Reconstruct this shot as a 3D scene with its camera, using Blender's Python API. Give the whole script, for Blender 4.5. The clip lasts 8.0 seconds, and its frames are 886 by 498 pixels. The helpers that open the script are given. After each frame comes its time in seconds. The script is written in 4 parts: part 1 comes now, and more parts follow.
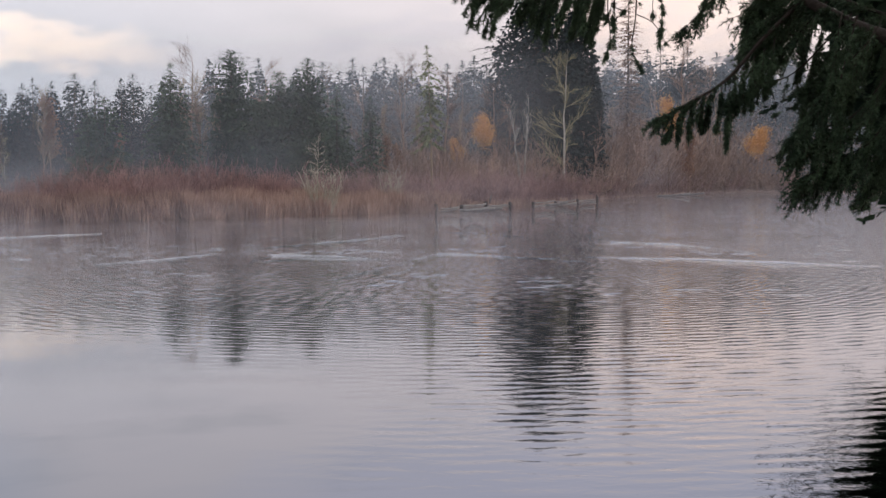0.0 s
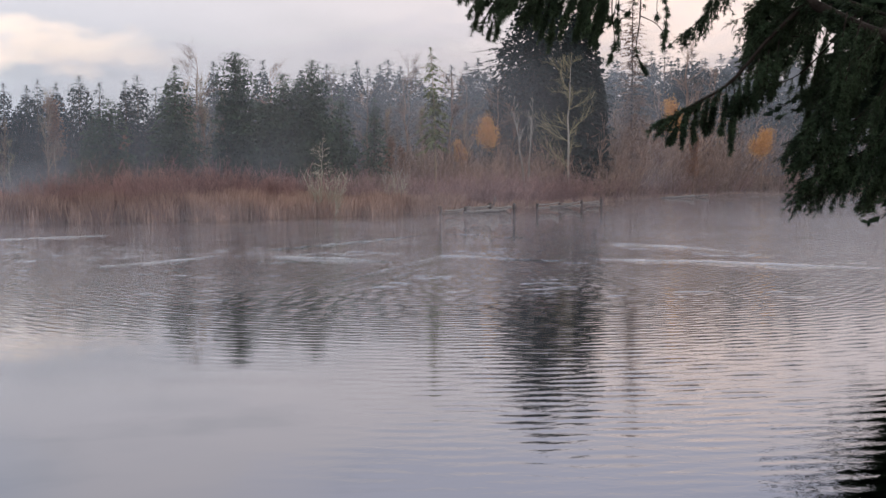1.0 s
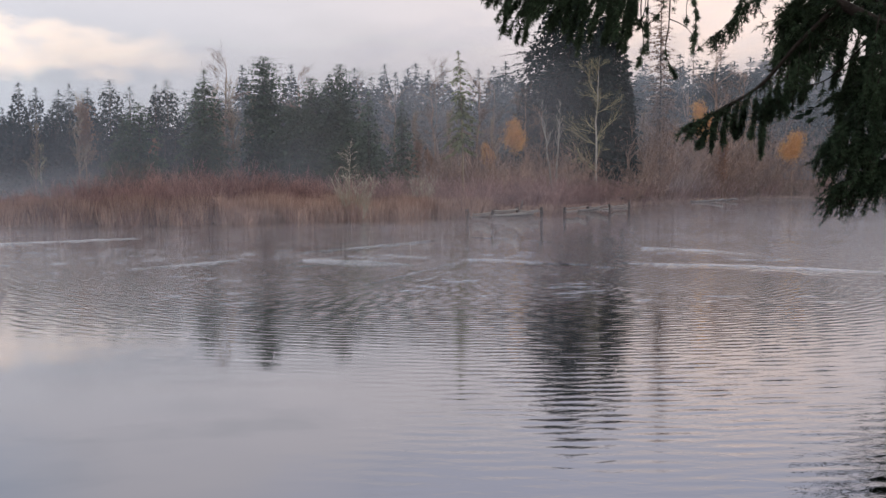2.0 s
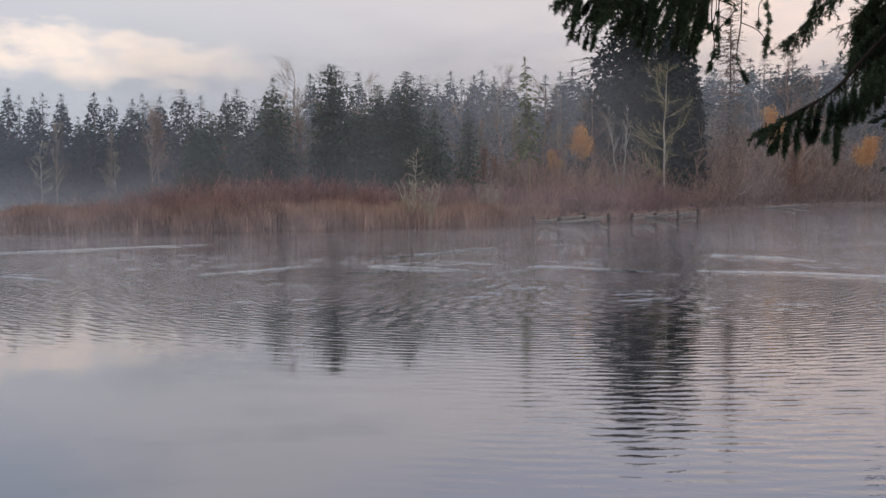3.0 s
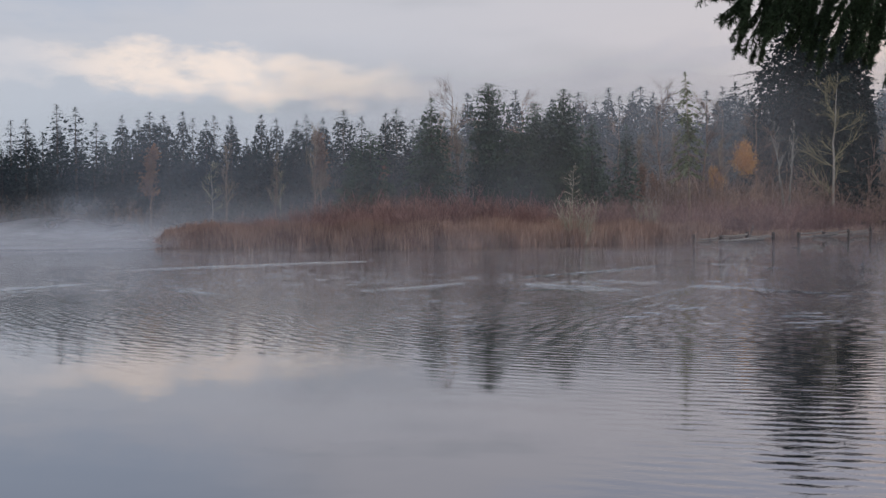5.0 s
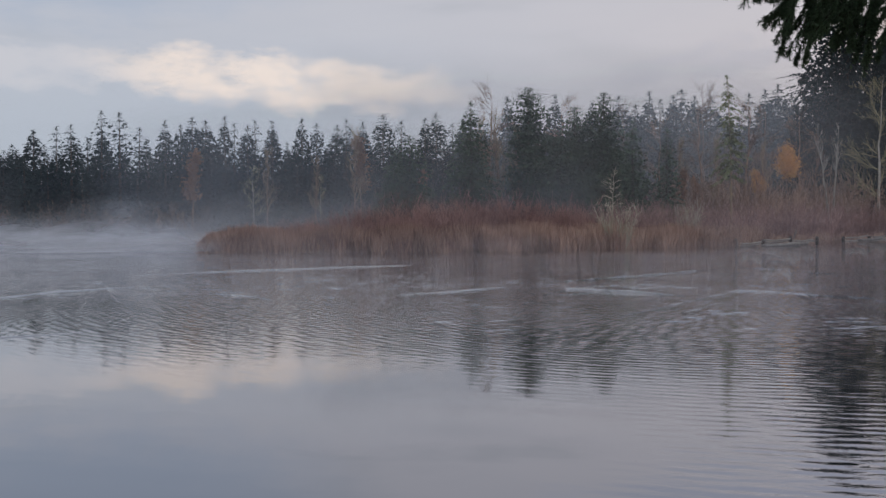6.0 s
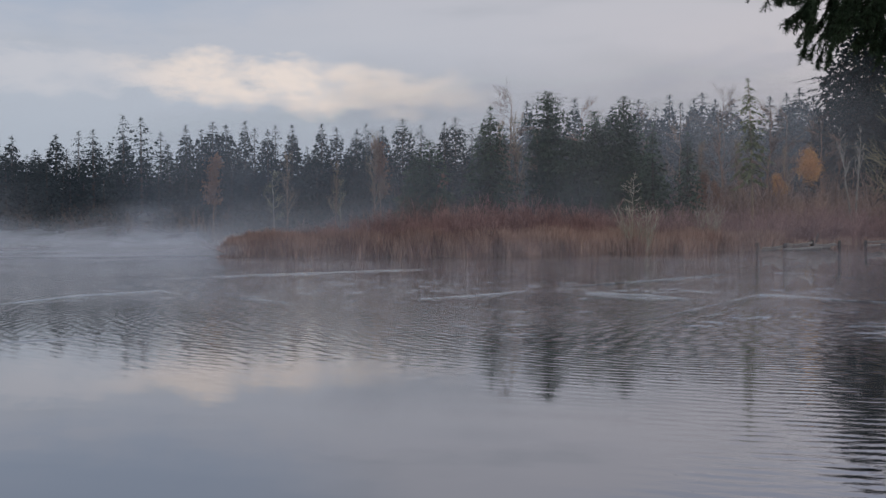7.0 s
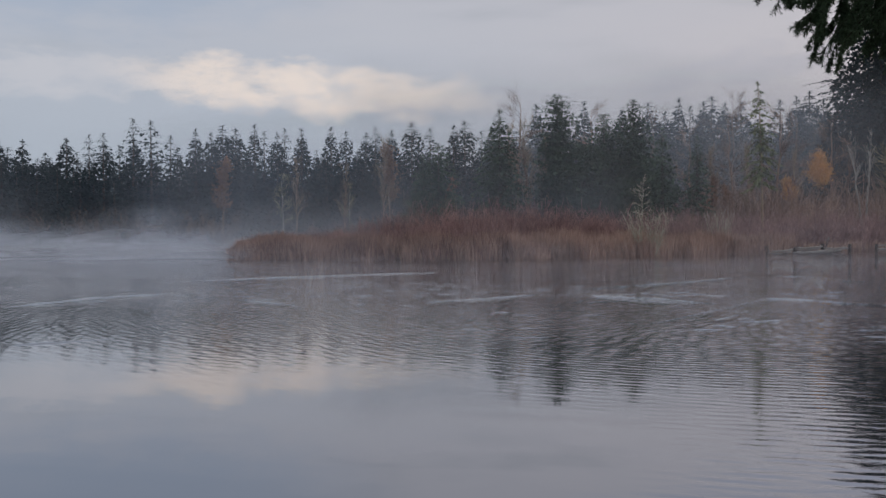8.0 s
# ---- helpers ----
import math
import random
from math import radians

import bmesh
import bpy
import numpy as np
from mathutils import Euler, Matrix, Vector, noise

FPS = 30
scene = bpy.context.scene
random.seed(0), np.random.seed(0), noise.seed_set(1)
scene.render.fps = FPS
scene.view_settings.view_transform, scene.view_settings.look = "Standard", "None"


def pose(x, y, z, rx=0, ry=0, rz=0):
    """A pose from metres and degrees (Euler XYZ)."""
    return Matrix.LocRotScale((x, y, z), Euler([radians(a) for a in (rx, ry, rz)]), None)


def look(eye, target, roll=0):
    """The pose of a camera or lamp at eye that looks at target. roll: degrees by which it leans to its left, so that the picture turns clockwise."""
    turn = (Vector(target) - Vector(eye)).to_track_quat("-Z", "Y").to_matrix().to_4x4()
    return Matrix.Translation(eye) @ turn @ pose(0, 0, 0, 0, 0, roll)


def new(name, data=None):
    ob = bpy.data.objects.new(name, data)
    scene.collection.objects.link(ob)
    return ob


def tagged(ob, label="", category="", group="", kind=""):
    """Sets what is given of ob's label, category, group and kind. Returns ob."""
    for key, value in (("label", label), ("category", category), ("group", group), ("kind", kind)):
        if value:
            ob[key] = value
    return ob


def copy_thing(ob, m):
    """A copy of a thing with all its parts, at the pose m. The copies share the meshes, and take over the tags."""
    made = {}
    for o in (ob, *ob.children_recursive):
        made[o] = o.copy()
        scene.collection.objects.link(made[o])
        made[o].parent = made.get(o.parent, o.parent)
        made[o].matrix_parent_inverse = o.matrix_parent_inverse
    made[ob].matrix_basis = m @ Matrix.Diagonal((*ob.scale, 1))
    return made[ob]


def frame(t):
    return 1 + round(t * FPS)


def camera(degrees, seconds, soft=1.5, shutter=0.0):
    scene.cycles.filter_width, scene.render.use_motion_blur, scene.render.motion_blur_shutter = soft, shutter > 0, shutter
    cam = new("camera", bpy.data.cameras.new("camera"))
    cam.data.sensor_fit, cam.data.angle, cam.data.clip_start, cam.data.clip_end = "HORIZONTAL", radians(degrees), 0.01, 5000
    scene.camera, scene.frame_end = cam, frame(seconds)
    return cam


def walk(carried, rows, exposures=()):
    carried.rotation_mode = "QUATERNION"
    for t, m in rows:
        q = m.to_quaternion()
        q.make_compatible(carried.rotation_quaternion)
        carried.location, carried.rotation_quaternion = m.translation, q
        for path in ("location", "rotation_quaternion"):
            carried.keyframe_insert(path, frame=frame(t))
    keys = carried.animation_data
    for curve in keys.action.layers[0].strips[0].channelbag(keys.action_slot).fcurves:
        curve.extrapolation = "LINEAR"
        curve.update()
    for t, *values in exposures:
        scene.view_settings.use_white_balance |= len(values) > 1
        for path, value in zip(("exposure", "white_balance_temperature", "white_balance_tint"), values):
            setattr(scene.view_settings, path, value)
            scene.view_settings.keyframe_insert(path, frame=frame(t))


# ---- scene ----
# A misty lake at dawn, seen from a low bank. Metres; y runs out over the lake, water level is z = 0.
EYE = 2.8
scene.cycles.transparent_max_bounces = 24
cam = camera(46.0, 8.0, soft=1.5)
PATH = [
    (0.0, pose(-0.0000, 0, EYE, 86.440, 0.300, 0.000)),
    (0.5, pose(-0.0002, 0, EYE, 86.493, 0.319, 0.083)),
    (1.0, pose(-0.0005, 0, EYE, 86.541, 0.301, 0.223)),
    (1.5, pose(-0.0016, 0, EYE, 86.637, 0.257, 0.689)),
    (3.0, pose(-0.0127, 0, EYE, 87.121, 0.355, 5.328)),
    (3.5, pose(-0.0183, 0, EYE, 87.442, 0.393, 7.664)),
    (4.0, pose(-0.0237, 0, EYE, 87.695, 0.399, 9.920)),
    (4.5, pose(-0.0288, 0, EYE, 87.902, 0.383, 12.068)),
    (5.0, pose(-0.0331, 0, EYE, 88.154, 0.326, 13.875)),
    (6.5, pose(-0.0397, 0, EYE, 88.472, 0.359, 16.635)),
    (7.0, pose(-0.0408, 0, EYE, 88.621, 0.352, 17.107)),
    (7.5, pose(-0.0417, 0, EYE, 88.771, 0.281, 17.480)),
    (8.0, pose(-0.0420, 0, EYE, 88.804, 0.321, 17.606)),
]
walk(cam, PATH, exposures=((0.0, 0.29, 6580, 13), (1.5, 0.28, 6580, 13), (3.0, 0.03, 6550, 12), (5.0, -0.15, 6350, 11), (8.0, -0.35, 6200, 10)))


# ------------------------------------------------------------------ world and sun
SUN_AZ, SUN_EL = 70.0, 7.0      # degrees to the right of y, degrees above the horizon


def build_world():
    w = bpy.data.worlds.new("dawn_sky")
    scene.world = w
    w.use_nodes = True
    nt = w.node_tree
    nt.nodes.clear()
    N, L = nt.nodes.new, nt.links.new

    def math_(op, a, b=None, c=None, clamp=False):
        n = N("ShaderNodeMath")
        n.operation, n.use_clamp = op, clamp
        for k, v in enumerate((a, b, c)):
            if v is None:
                continue
            if isinstance(v, (int, float)):
                n.inputs[k].default_value = v
            else:
                L(v, n.inputs[k])
        return n.outputs[0]

    def mix(f, a, b):
        n = N("ShaderNodeMix")
        n.data_type = "RGBA"
        for k, v in ((0, f), (6, a), (7, b)):
            if isinstance(v, (int, float)):
                n.inputs[k].default_value = v
            elif isinstance(v, tuple):
                n.inputs[k].default_value = (*v, 1)
            else:
                L(v, n.inputs[k])
        return n.outputs[2]

    def smooth(v, lo, hi):
        n = N("ShaderNodeMapRange")
        n.interpolation_type = "SMOOTHSTEP"
        L(v, n.inputs[0])
        n.inputs[1].default_value, n.inputs[2].default_value = lo, hi
        return n.outputs[0]

    tex = N("ShaderNodeTexCoord")
    sep = N("ShaderNodeSeparateXYZ")
    L(tex.outputs["Generated"], sep.inputs[0])
    x, y, z = sep.outputs
    az = math_("MULTIPLY", math_("ARCTAN2", x, y), 57.2958)
    el = math_("MULTIPLY", math_("ARCSINE", z), 57.2958)
    # stretched cloud texture in bearing and height
    com = N("ShaderNodeCombineXYZ")
    L(math_("MULTIPLY", az, 0.07), com.inputs[0])
    L(math_("MULTIPLY", el, 0.33), com.inputs[1])
    soft = N("ShaderNodeTexNoise")
    L(com.outputs[0], soft.inputs["Vector"])
    soft.inputs["Scale"].default_value, soft.inputs["Detail"].default_value, soft.inputs["Roughness"].default_value = 1.1, 4, 0.5
    com2 = N("ShaderNodeCombineXYZ")
    L(math_("MULTIPLY", az, 0.22), com2.inputs[0])
    L(math_("MULTIPLY", el, 0.55), com2.inputs[1])
    fine = N("ShaderNodeTexNoise")
    L(com2.outputs[0], fine.inputs["Vector"])
    fine.inputs["Scale"].default_value, fine.inputs["Detail"].default_value, fine.inputs["Roughness"].default_value = 1.6, 6, 0.55

    com3 = N("ShaderNodeCombineXYZ")
    L(math_("MULTIPLY", az, 0.45), com3.inputs[0])
    L(math_("MULTIPLY", el, 0.9), com3.inputs[1])
    billow = N("ShaderNodeTexNoise")
    L(com3.outputs[0], billow.inputs["Vector"])
    billow.inputs["Scale"].default_value, billow.inputs["Detail"].default_value, billow.inputs["Roughness"].default_value = 1.0, 5, 0.55

    sky = N("ShaderNodeTexSky")
    sky.sky_type, sky.sun_disc = "NISHITA", False
    sky.sun_elevation, sky.sun_rotation = radians(SUN_EL), radians(SUN_AZ)
    clear = N("ShaderNodeVectorMath")
    clear.operation = "SCALE"
    L(sky.outputs[0], clear.inputs[0])
    clear.inputs["Scale"].default_value = 0.10

    # the overcast layer: pale grey-violet, bluer near the horizon, warmer towards the sun
    low = smooth(el, 14.0, 2.0)
    layer = mix(soft.outputs[0], (0.62, 0.63, 0.69), (0.74, 0.72, 0.75))
    layer = mix(math_("MULTIPLY", low, 0.6), layer, (0.48, 0.57, 0.68))
    warm = math_("MULTIPLY", smooth(az, -30.0, 18.0), smooth(el, 19.0, 6.0))
    layer = mix(math_("MULTIPLY", warm, 0.8), layer, (0.84, 0.71, 0.68))
    cover = smooth(soft.outputs[0], 0.15, 0.5)
    base = mix(math_("ADD", math_("MULTIPLY", cover, 0.25), 0.65), clear.outputs[0], layer)

    # the bright cream cloud low over the far bank
    def bank(az0, el0, wa, we, tilt, strength, colour, under, puffs=True):
        wob = math_("MULTIPLY", math_("SUBTRACT", fine.outputs[0], 0.5), 3.2)
        da = math_("SUBTRACT", az, az0)
        de = math_("ADD", math_("SUBTRACT", math_("SUBTRACT", el, el0), math_("MULTIPLY", da, tilt)), wob)
        ra = math_("POWER", math_("ABSOLUTE", math_("DIVIDE", da, wa)), 2.4)
        re = math_("POWER", math_("ABSOLUTE", math_("DIVIDE", de, we)), 2.0)
        f = smooth(math_("ADD", ra, re), 1.2, 0.1)
        if puffs:
            f = math_("MULTIPLY", f, smooth(billow.outputs[0], 0.12, 0.60))
        return mix(math_("MULTIPLY", f, strength), under, colour)

    out = bank(-24.8, 7.5, 11.0, 1.6, -0.06, 1.0, (0.99, 0.86, 0.765), base)
    out = bank(-40.0, 7.9, 9.0, 1.3, -0.02, 0.45, (0.80, 0.76, 0.76), out)
    out = bank(12.0, 8.5, 8.5, 3.4, 0.05, 0.65, (1.0, 0.80, 0.69), out)
    out = bank(-1.0, 8.3, 7.0, 0.9, 0.12, 0.35, (0.50, 0.50, 0.56), out)
    out = bank(-40.0, 15.5, 20.0, 6.0, 0.0, 0.70, (0.42, 0.51, 0.64), out, False)
    out = bank(8.0, 19.0, 24.0, 6.0, 0.0, 0.45, (0.52, 0.58, 0.78), out, False)
    out = mix(math_("MULTIPLY", smooth(el, 13.0, 45.0), 0.8), out, (0.85, 0.88, 0.95))
    bg = N("ShaderNodeBackground")
    L(out, bg.inputs[0])
    bg.inputs[1].default_value = 1.0
    o = N("ShaderNodeOutputWorld")
    L(bg.outputs[0], o.inputs[0])


build_world()
sun_data = bpy.data.lights.new("sun", "SUN")
sun_data.energy, sun_data.angle, sun_data.color = 0.5, radians(14), (1.0, 0.86, 0.72)
sun = new("sun", sun_data)
sa, se = radians(SUN_AZ), radians(SUN_EL)
sun.matrix_world = look((80 * math.sin(sa), 80 * math.cos(sa), 60), (80 * math.sin(sa) - math.sin(sa) * math.cos(se), 80 * math.cos(sa) - math.cos(sa) * math.cos(se), 60 - math.sin(se)))


# ------------------------------------------------------------------ materials
def material(name, lo, hi, rough=0.8, scale=3.0, bump=0.0, bump_scale=30.0, island=0.0, vary=0.25, patch=0.25, third=None):
    """A node material between two colours: coarse patches, fine grain, a tint for each object and each loose piece."""
    m = bpy.data.materials.new(name)
    m.use_nodes = True
    nt = m.node_tree
    N, L = nt.nodes.new, nt.links.new
    b = nt.nodes["Principled BSDF"]
    geo, info = N("ShaderNodeNewGeometry"), N("ShaderNodeObjectInfo")
    n1, n2 = N("ShaderNodeTexNoise"), N("ShaderNodeTexNoise")
    L(geo.outputs["Position"], n1.inputs["Vector"])
    L(geo.outputs["Position"], n2.inputs["Vector"])
    n1.inputs["Scale"].default_value, n1.inputs["Detail"].default_value = scale, 6
    n2.inputs["Scale"].default_value, n2.inputs["Detail"].default_value = scale * 0.11, 3

    def madd(a, k, c):
        n = N("ShaderNodeMath")
        n.operation = "MULTIPLY_ADD"
        L(a, n.inputs[0])
        n.inputs[1].default_value = k
        if isinstance(c, float):
            n.inputs[2].default_value = c
        else:
            L(c, n.inputs[2])
        return n.outputs[0]

    f = madd(n1.outputs[0], 1.0, 0.0 - 0.5 * (vary + island + 2 * patch) + 0.0)
    f = madd(n2.outputs[0], 2 * patch, f)
    f = madd(info.outputs["Random"], vary, f)
    f = madd(geo.outputs["Random Per Island"], island, f)
    ramp = N("ShaderNodeValToRGB")
    L(f, ramp.inputs[0])
    ramp.color_ramp.elements[0].position, ramp.color_ramp.elements[1].position = 0.22, 0.78
    ramp.color_ramp.elements[0].color, ramp.color_ramp.elements[1].color = (*lo, 1), (*hi, 1)
    if third:
        e = ramp.color_ramp.elements.new(0.5)
        e.color = (*third, 1)
    L(ramp.outputs[0], b.inputs["Base Color"])
    b.inputs["Roughness"].default_value = rough
    b.inputs["Specular IOR Level"].default_value = 0.08
    if bump:
        n3, bp = N("ShaderNodeTexNoise"), N("ShaderNodeBump")
        L(geo.outputs["Position"], n3.inputs["Vector"])
        n3.inputs["Scale"].default_value, n3.inputs["Detail"].default_value = bump_scale, 5
        L(n3.outputs[0], bp.inputs["Height"])
        bp.inputs["Strength"].default_value, bp.inputs["Distance"].default_value = 0.8, bump
        L(bp.outputs[0], b.inputs["Normal"])
    return m


M_FIR = material("dark_fir_needles", (0.034, 0.052, 0.040), (0.074, 0.108, 0.064), 0.8, 0.5, island=0.22)
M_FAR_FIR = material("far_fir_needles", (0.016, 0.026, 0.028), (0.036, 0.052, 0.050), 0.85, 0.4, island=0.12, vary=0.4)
M_PALE_FIR = material("mossy_fir_needles", (0.065, 0.085, 0.040), (0.175, 0.19, 0.085), 0.8, 0.8, island=0.4)
M_NEAR_FIR = material("near_fir_needles", (0.014, 0.028, 0.018), (0.068, 0.105, 0.056), 0.6, 5.0, island=0.4, vary=0.1)
M_BANK_FIR = material("bank_fir_needles", (0.008, 0.016, 0.010), (0.032, 0.052, 0.027), 0.7, 2.0, island=0.4)
M_BARK = material("fir_bark", (0.03, 0.024, 0.02), (0.11, 0.09, 0.075), 0.9, 8.0, bump=0.02, bump_scale=25)
M_NEAR_BARK = material("wet_fir_bark", (0.010, 0.008, 0.007), (0.045, 0.036, 0.03), 0.85, 12.0, bump=0.02, bump_scale=45)
M_BIRCH = material("pale_birch_bark", (0.22, 0.205, 0.175), (0.50, 0.47, 0.415), 0.75, 2.5, bump=0.004)
M_TWIG = material("grey_brown_twigs", (0.13, 0.082, 0.062), (0.34, 0.225, 0.165), 0.85, 1.2, island=0.3, vary=0.4)
M_TAN = material("tan_bare_twigs", (0.17, 0.12, 0.08), (0.36, 0.28, 0.19), 0.85, 1.2, island=0.3, vary=0.3)
M_OLIVE = material("mossy_birch_twigs", (0.22, 0.20, 0.115), (0.44, 0.405, 0.25), 0.85, 1.2, island=0.3, vary=0.3)
M_WARM = material("rusty_brown_twigs", (0.22, 0.15, 0.122), (0.46, 0.325, 0.255), 0.85, 0.6, island=0.35, vary=0.4)
M_LICHEN = material("lichen_grey_twigs", (0.27, 0.25, 0.19), (0.54, 0.51, 0.41), 0.9, 1.5, island=0.3)
M_RED = material("red_osier_stems", (0.185, 0.115, 0.110), (0.43, 0.28, 0.255), 0.8, 0.9, island=0.35, vary=0.35)
M_RUST = material("rust_leaves", (0.15, 0.078, 0.05), (0.30, 0.155, 0.085), 0.8, 1.0, island=0.4)
M_ORANGE = material("orange_autumn_leaves", (0.52, 0.24, 0.06), (0.82, 0.46, 0.14), 0.75, 1.0, island=0.5)
M_REED = material("dry_reeds", (0.20, 0.128, 0.112), (0.54, 0.39, 0.315), 0.85, 0.35, island=0.45, patch=0.35, third=(0.37, 0.25, 0.205))
M_GROUND = material("marsh_ground", (0.05, 0.035, 0.025), (0.16, 0.11, 0.07), 0.95, 0.5, bump=0.05, bump_scale=3)
M_WOOD = material("weathered_wood", (0.11, 0.10, 0.095), (0.30, 0.285, 0.265), 0.85, 4.0, bump=0.01)
M_POST = material("wet_dark_wood", (0.03, 0.026, 0.024), (0.09, 0.075, 0.065), 0.8, 4.0, bump=0.01)


def water_material():
    m = bpy.data.materials.new("lake_water")
    m.use_nodes = True
    nt = m.node_tree
    N, L = nt.nodes.new, nt.links.new
    b = nt.nodes["Principled BSDF"]
    b.inputs["Base Color"].default_value = (0.29, 0.29, 0.315, 1)
    b.inputs["Metallic"].default_value = 1.0
    b.inputs["Roughness"].default_value = 0.008
    b.inputs["IOR"].default_value = 1.33
    geo = N("ShaderNodeNewGeometry")

    def noise_(sx, sy, scale, detail, rough=0.5, dist=0.0):
        mp, n = N("ShaderNodeMapping"), N("ShaderNodeTexNoise")
        L(geo.outputs["Position"], mp.inputs[0])
        mp.inputs["Scale"].default_value = (sx, sy, 1)
        L(mp.outputs[0], n.inputs["Vector"])
        n.inputs["Scale"].default_value, n.inputs["Detail"].default_value = scale, detail
        n.inputs["Roughness"].default_value, n.inputs["Distortion"].default_value = rough, dist
        return n.outputs[0]

    def ramp_(v, lo, hi, a=0.0, c=1.0):
        n = N("ShaderNodeMapRange")
        n.interpolation_type = "SMOOTHSTEP"
        L(v, n.inputs[0])
        for k, q in enumerate((lo, hi, a, c)):
            n.inputs[k + 1].default_value = q
        return n.outputs[0]

    def mul(a, c):
        n = N("ShaderNodeMath")
        n.operation = "MULTIPLY"
        for k, v in enumerate((a, c)):
            if isinstance(v, float):
                n.inputs[k].default_value = v
            else:
                L(v, n.inputs[k])
        return n.outputs[0]

    def add(a, c):
        n = N("ShaderNodeMath")
        L(a, n.inputs[0]), L(c, n.inputs[1])
        return n.outputs[0]

    # where the swimming birds have stirred the water, beyond the calm strip by the bank
    sep = N("ShaderNodeSeparateXYZ")
    L(geo.outputs["Position"], sep.inputs[0])
    open_lake = ramp_(sep.outputs[1], 14.0, 27.0, 0.0, 1.0)
    by_fir = mul(ramp_(sep.outputs[0], -2.5, 1.5, 0.0, 0.62), ramp_(sep.outputs[1], 6.0, 13.0, 0.25, 1.0))
    either = N("ShaderNodeMath")
    either.operation = "MAXIMUM"
    L(open_lake, either.inputs[0]), L(by_fir, either.inputs[1])
    stirred = mul(either.outputs[0], mul(ramp_(noise_(1, 1, 0.09, 2), 0.34, 0.58, 0.72, 1.0), ramp_(sep.outputs[0], -26.0, -6.0, 0.85, 1.0)))
    stirred = mul(stirred, ramp_(sep.outputs[1], 22.0, 36.0, 1.0, 1.6))
    ripple = mul(add(mul(noise_(0.75, 1.5, 4.6, 2, 0.5, 0.8), 0.66), mul(noise_(0.9, 1.4, 11.0, 2, 0.5, 0.6), 0.15)), stirred)
    ripple = add(ripple, mul(mul(noise_(0.7, 1.2, 3.0, 2, 0.5, 0.8), ramp_(sep.outputs[1], 24.0, 40.0, 0.0, 1.0)), stirred))
    swell = mul(noise_(0.5, 1.2, 0.7, 1), 0.33)
    def rings(x, y, scale):
        """Rings spreading from where birds have dabbled."""
        w, mp = N("ShaderNodeTexWave"), N("ShaderNodeMapping")
        w.wave_type, w.rings_direction = "RINGS", "Z"
        L(geo.outputs["Position"], mp.inputs[0])
        mp.inputs["Location"].default_value = (-x, -y, 0)
        L(mp.outputs[0], w.inputs["Vector"])
        w.inputs["Scale"].default_value, w.inputs["Distortion"].default_value = scale, 3.0
        w.inputs["Detail"].default_value, w.inputs["Detail Scale"].default_value = 2, 0.8
        return w.outputs[1]

    ring = mul(mul(add(add(rings(1.6, 33.0, 1.0), rings(-5.6, 39.5, 0.9)), rings(8.0, 47.0, 0.7)), stirred), 0.30)
    bp = N("ShaderNodeBump")
    L(add(add(ripple, swell), ring), bp.inputs["Height"])
    bp.inputs["Strength"].default_value, bp.inputs["Distance"].default_value = 1.0, 0.0095
    L(bp.outputs[0], b.inputs["Normal"])
    return m


M_WATER = water_material()


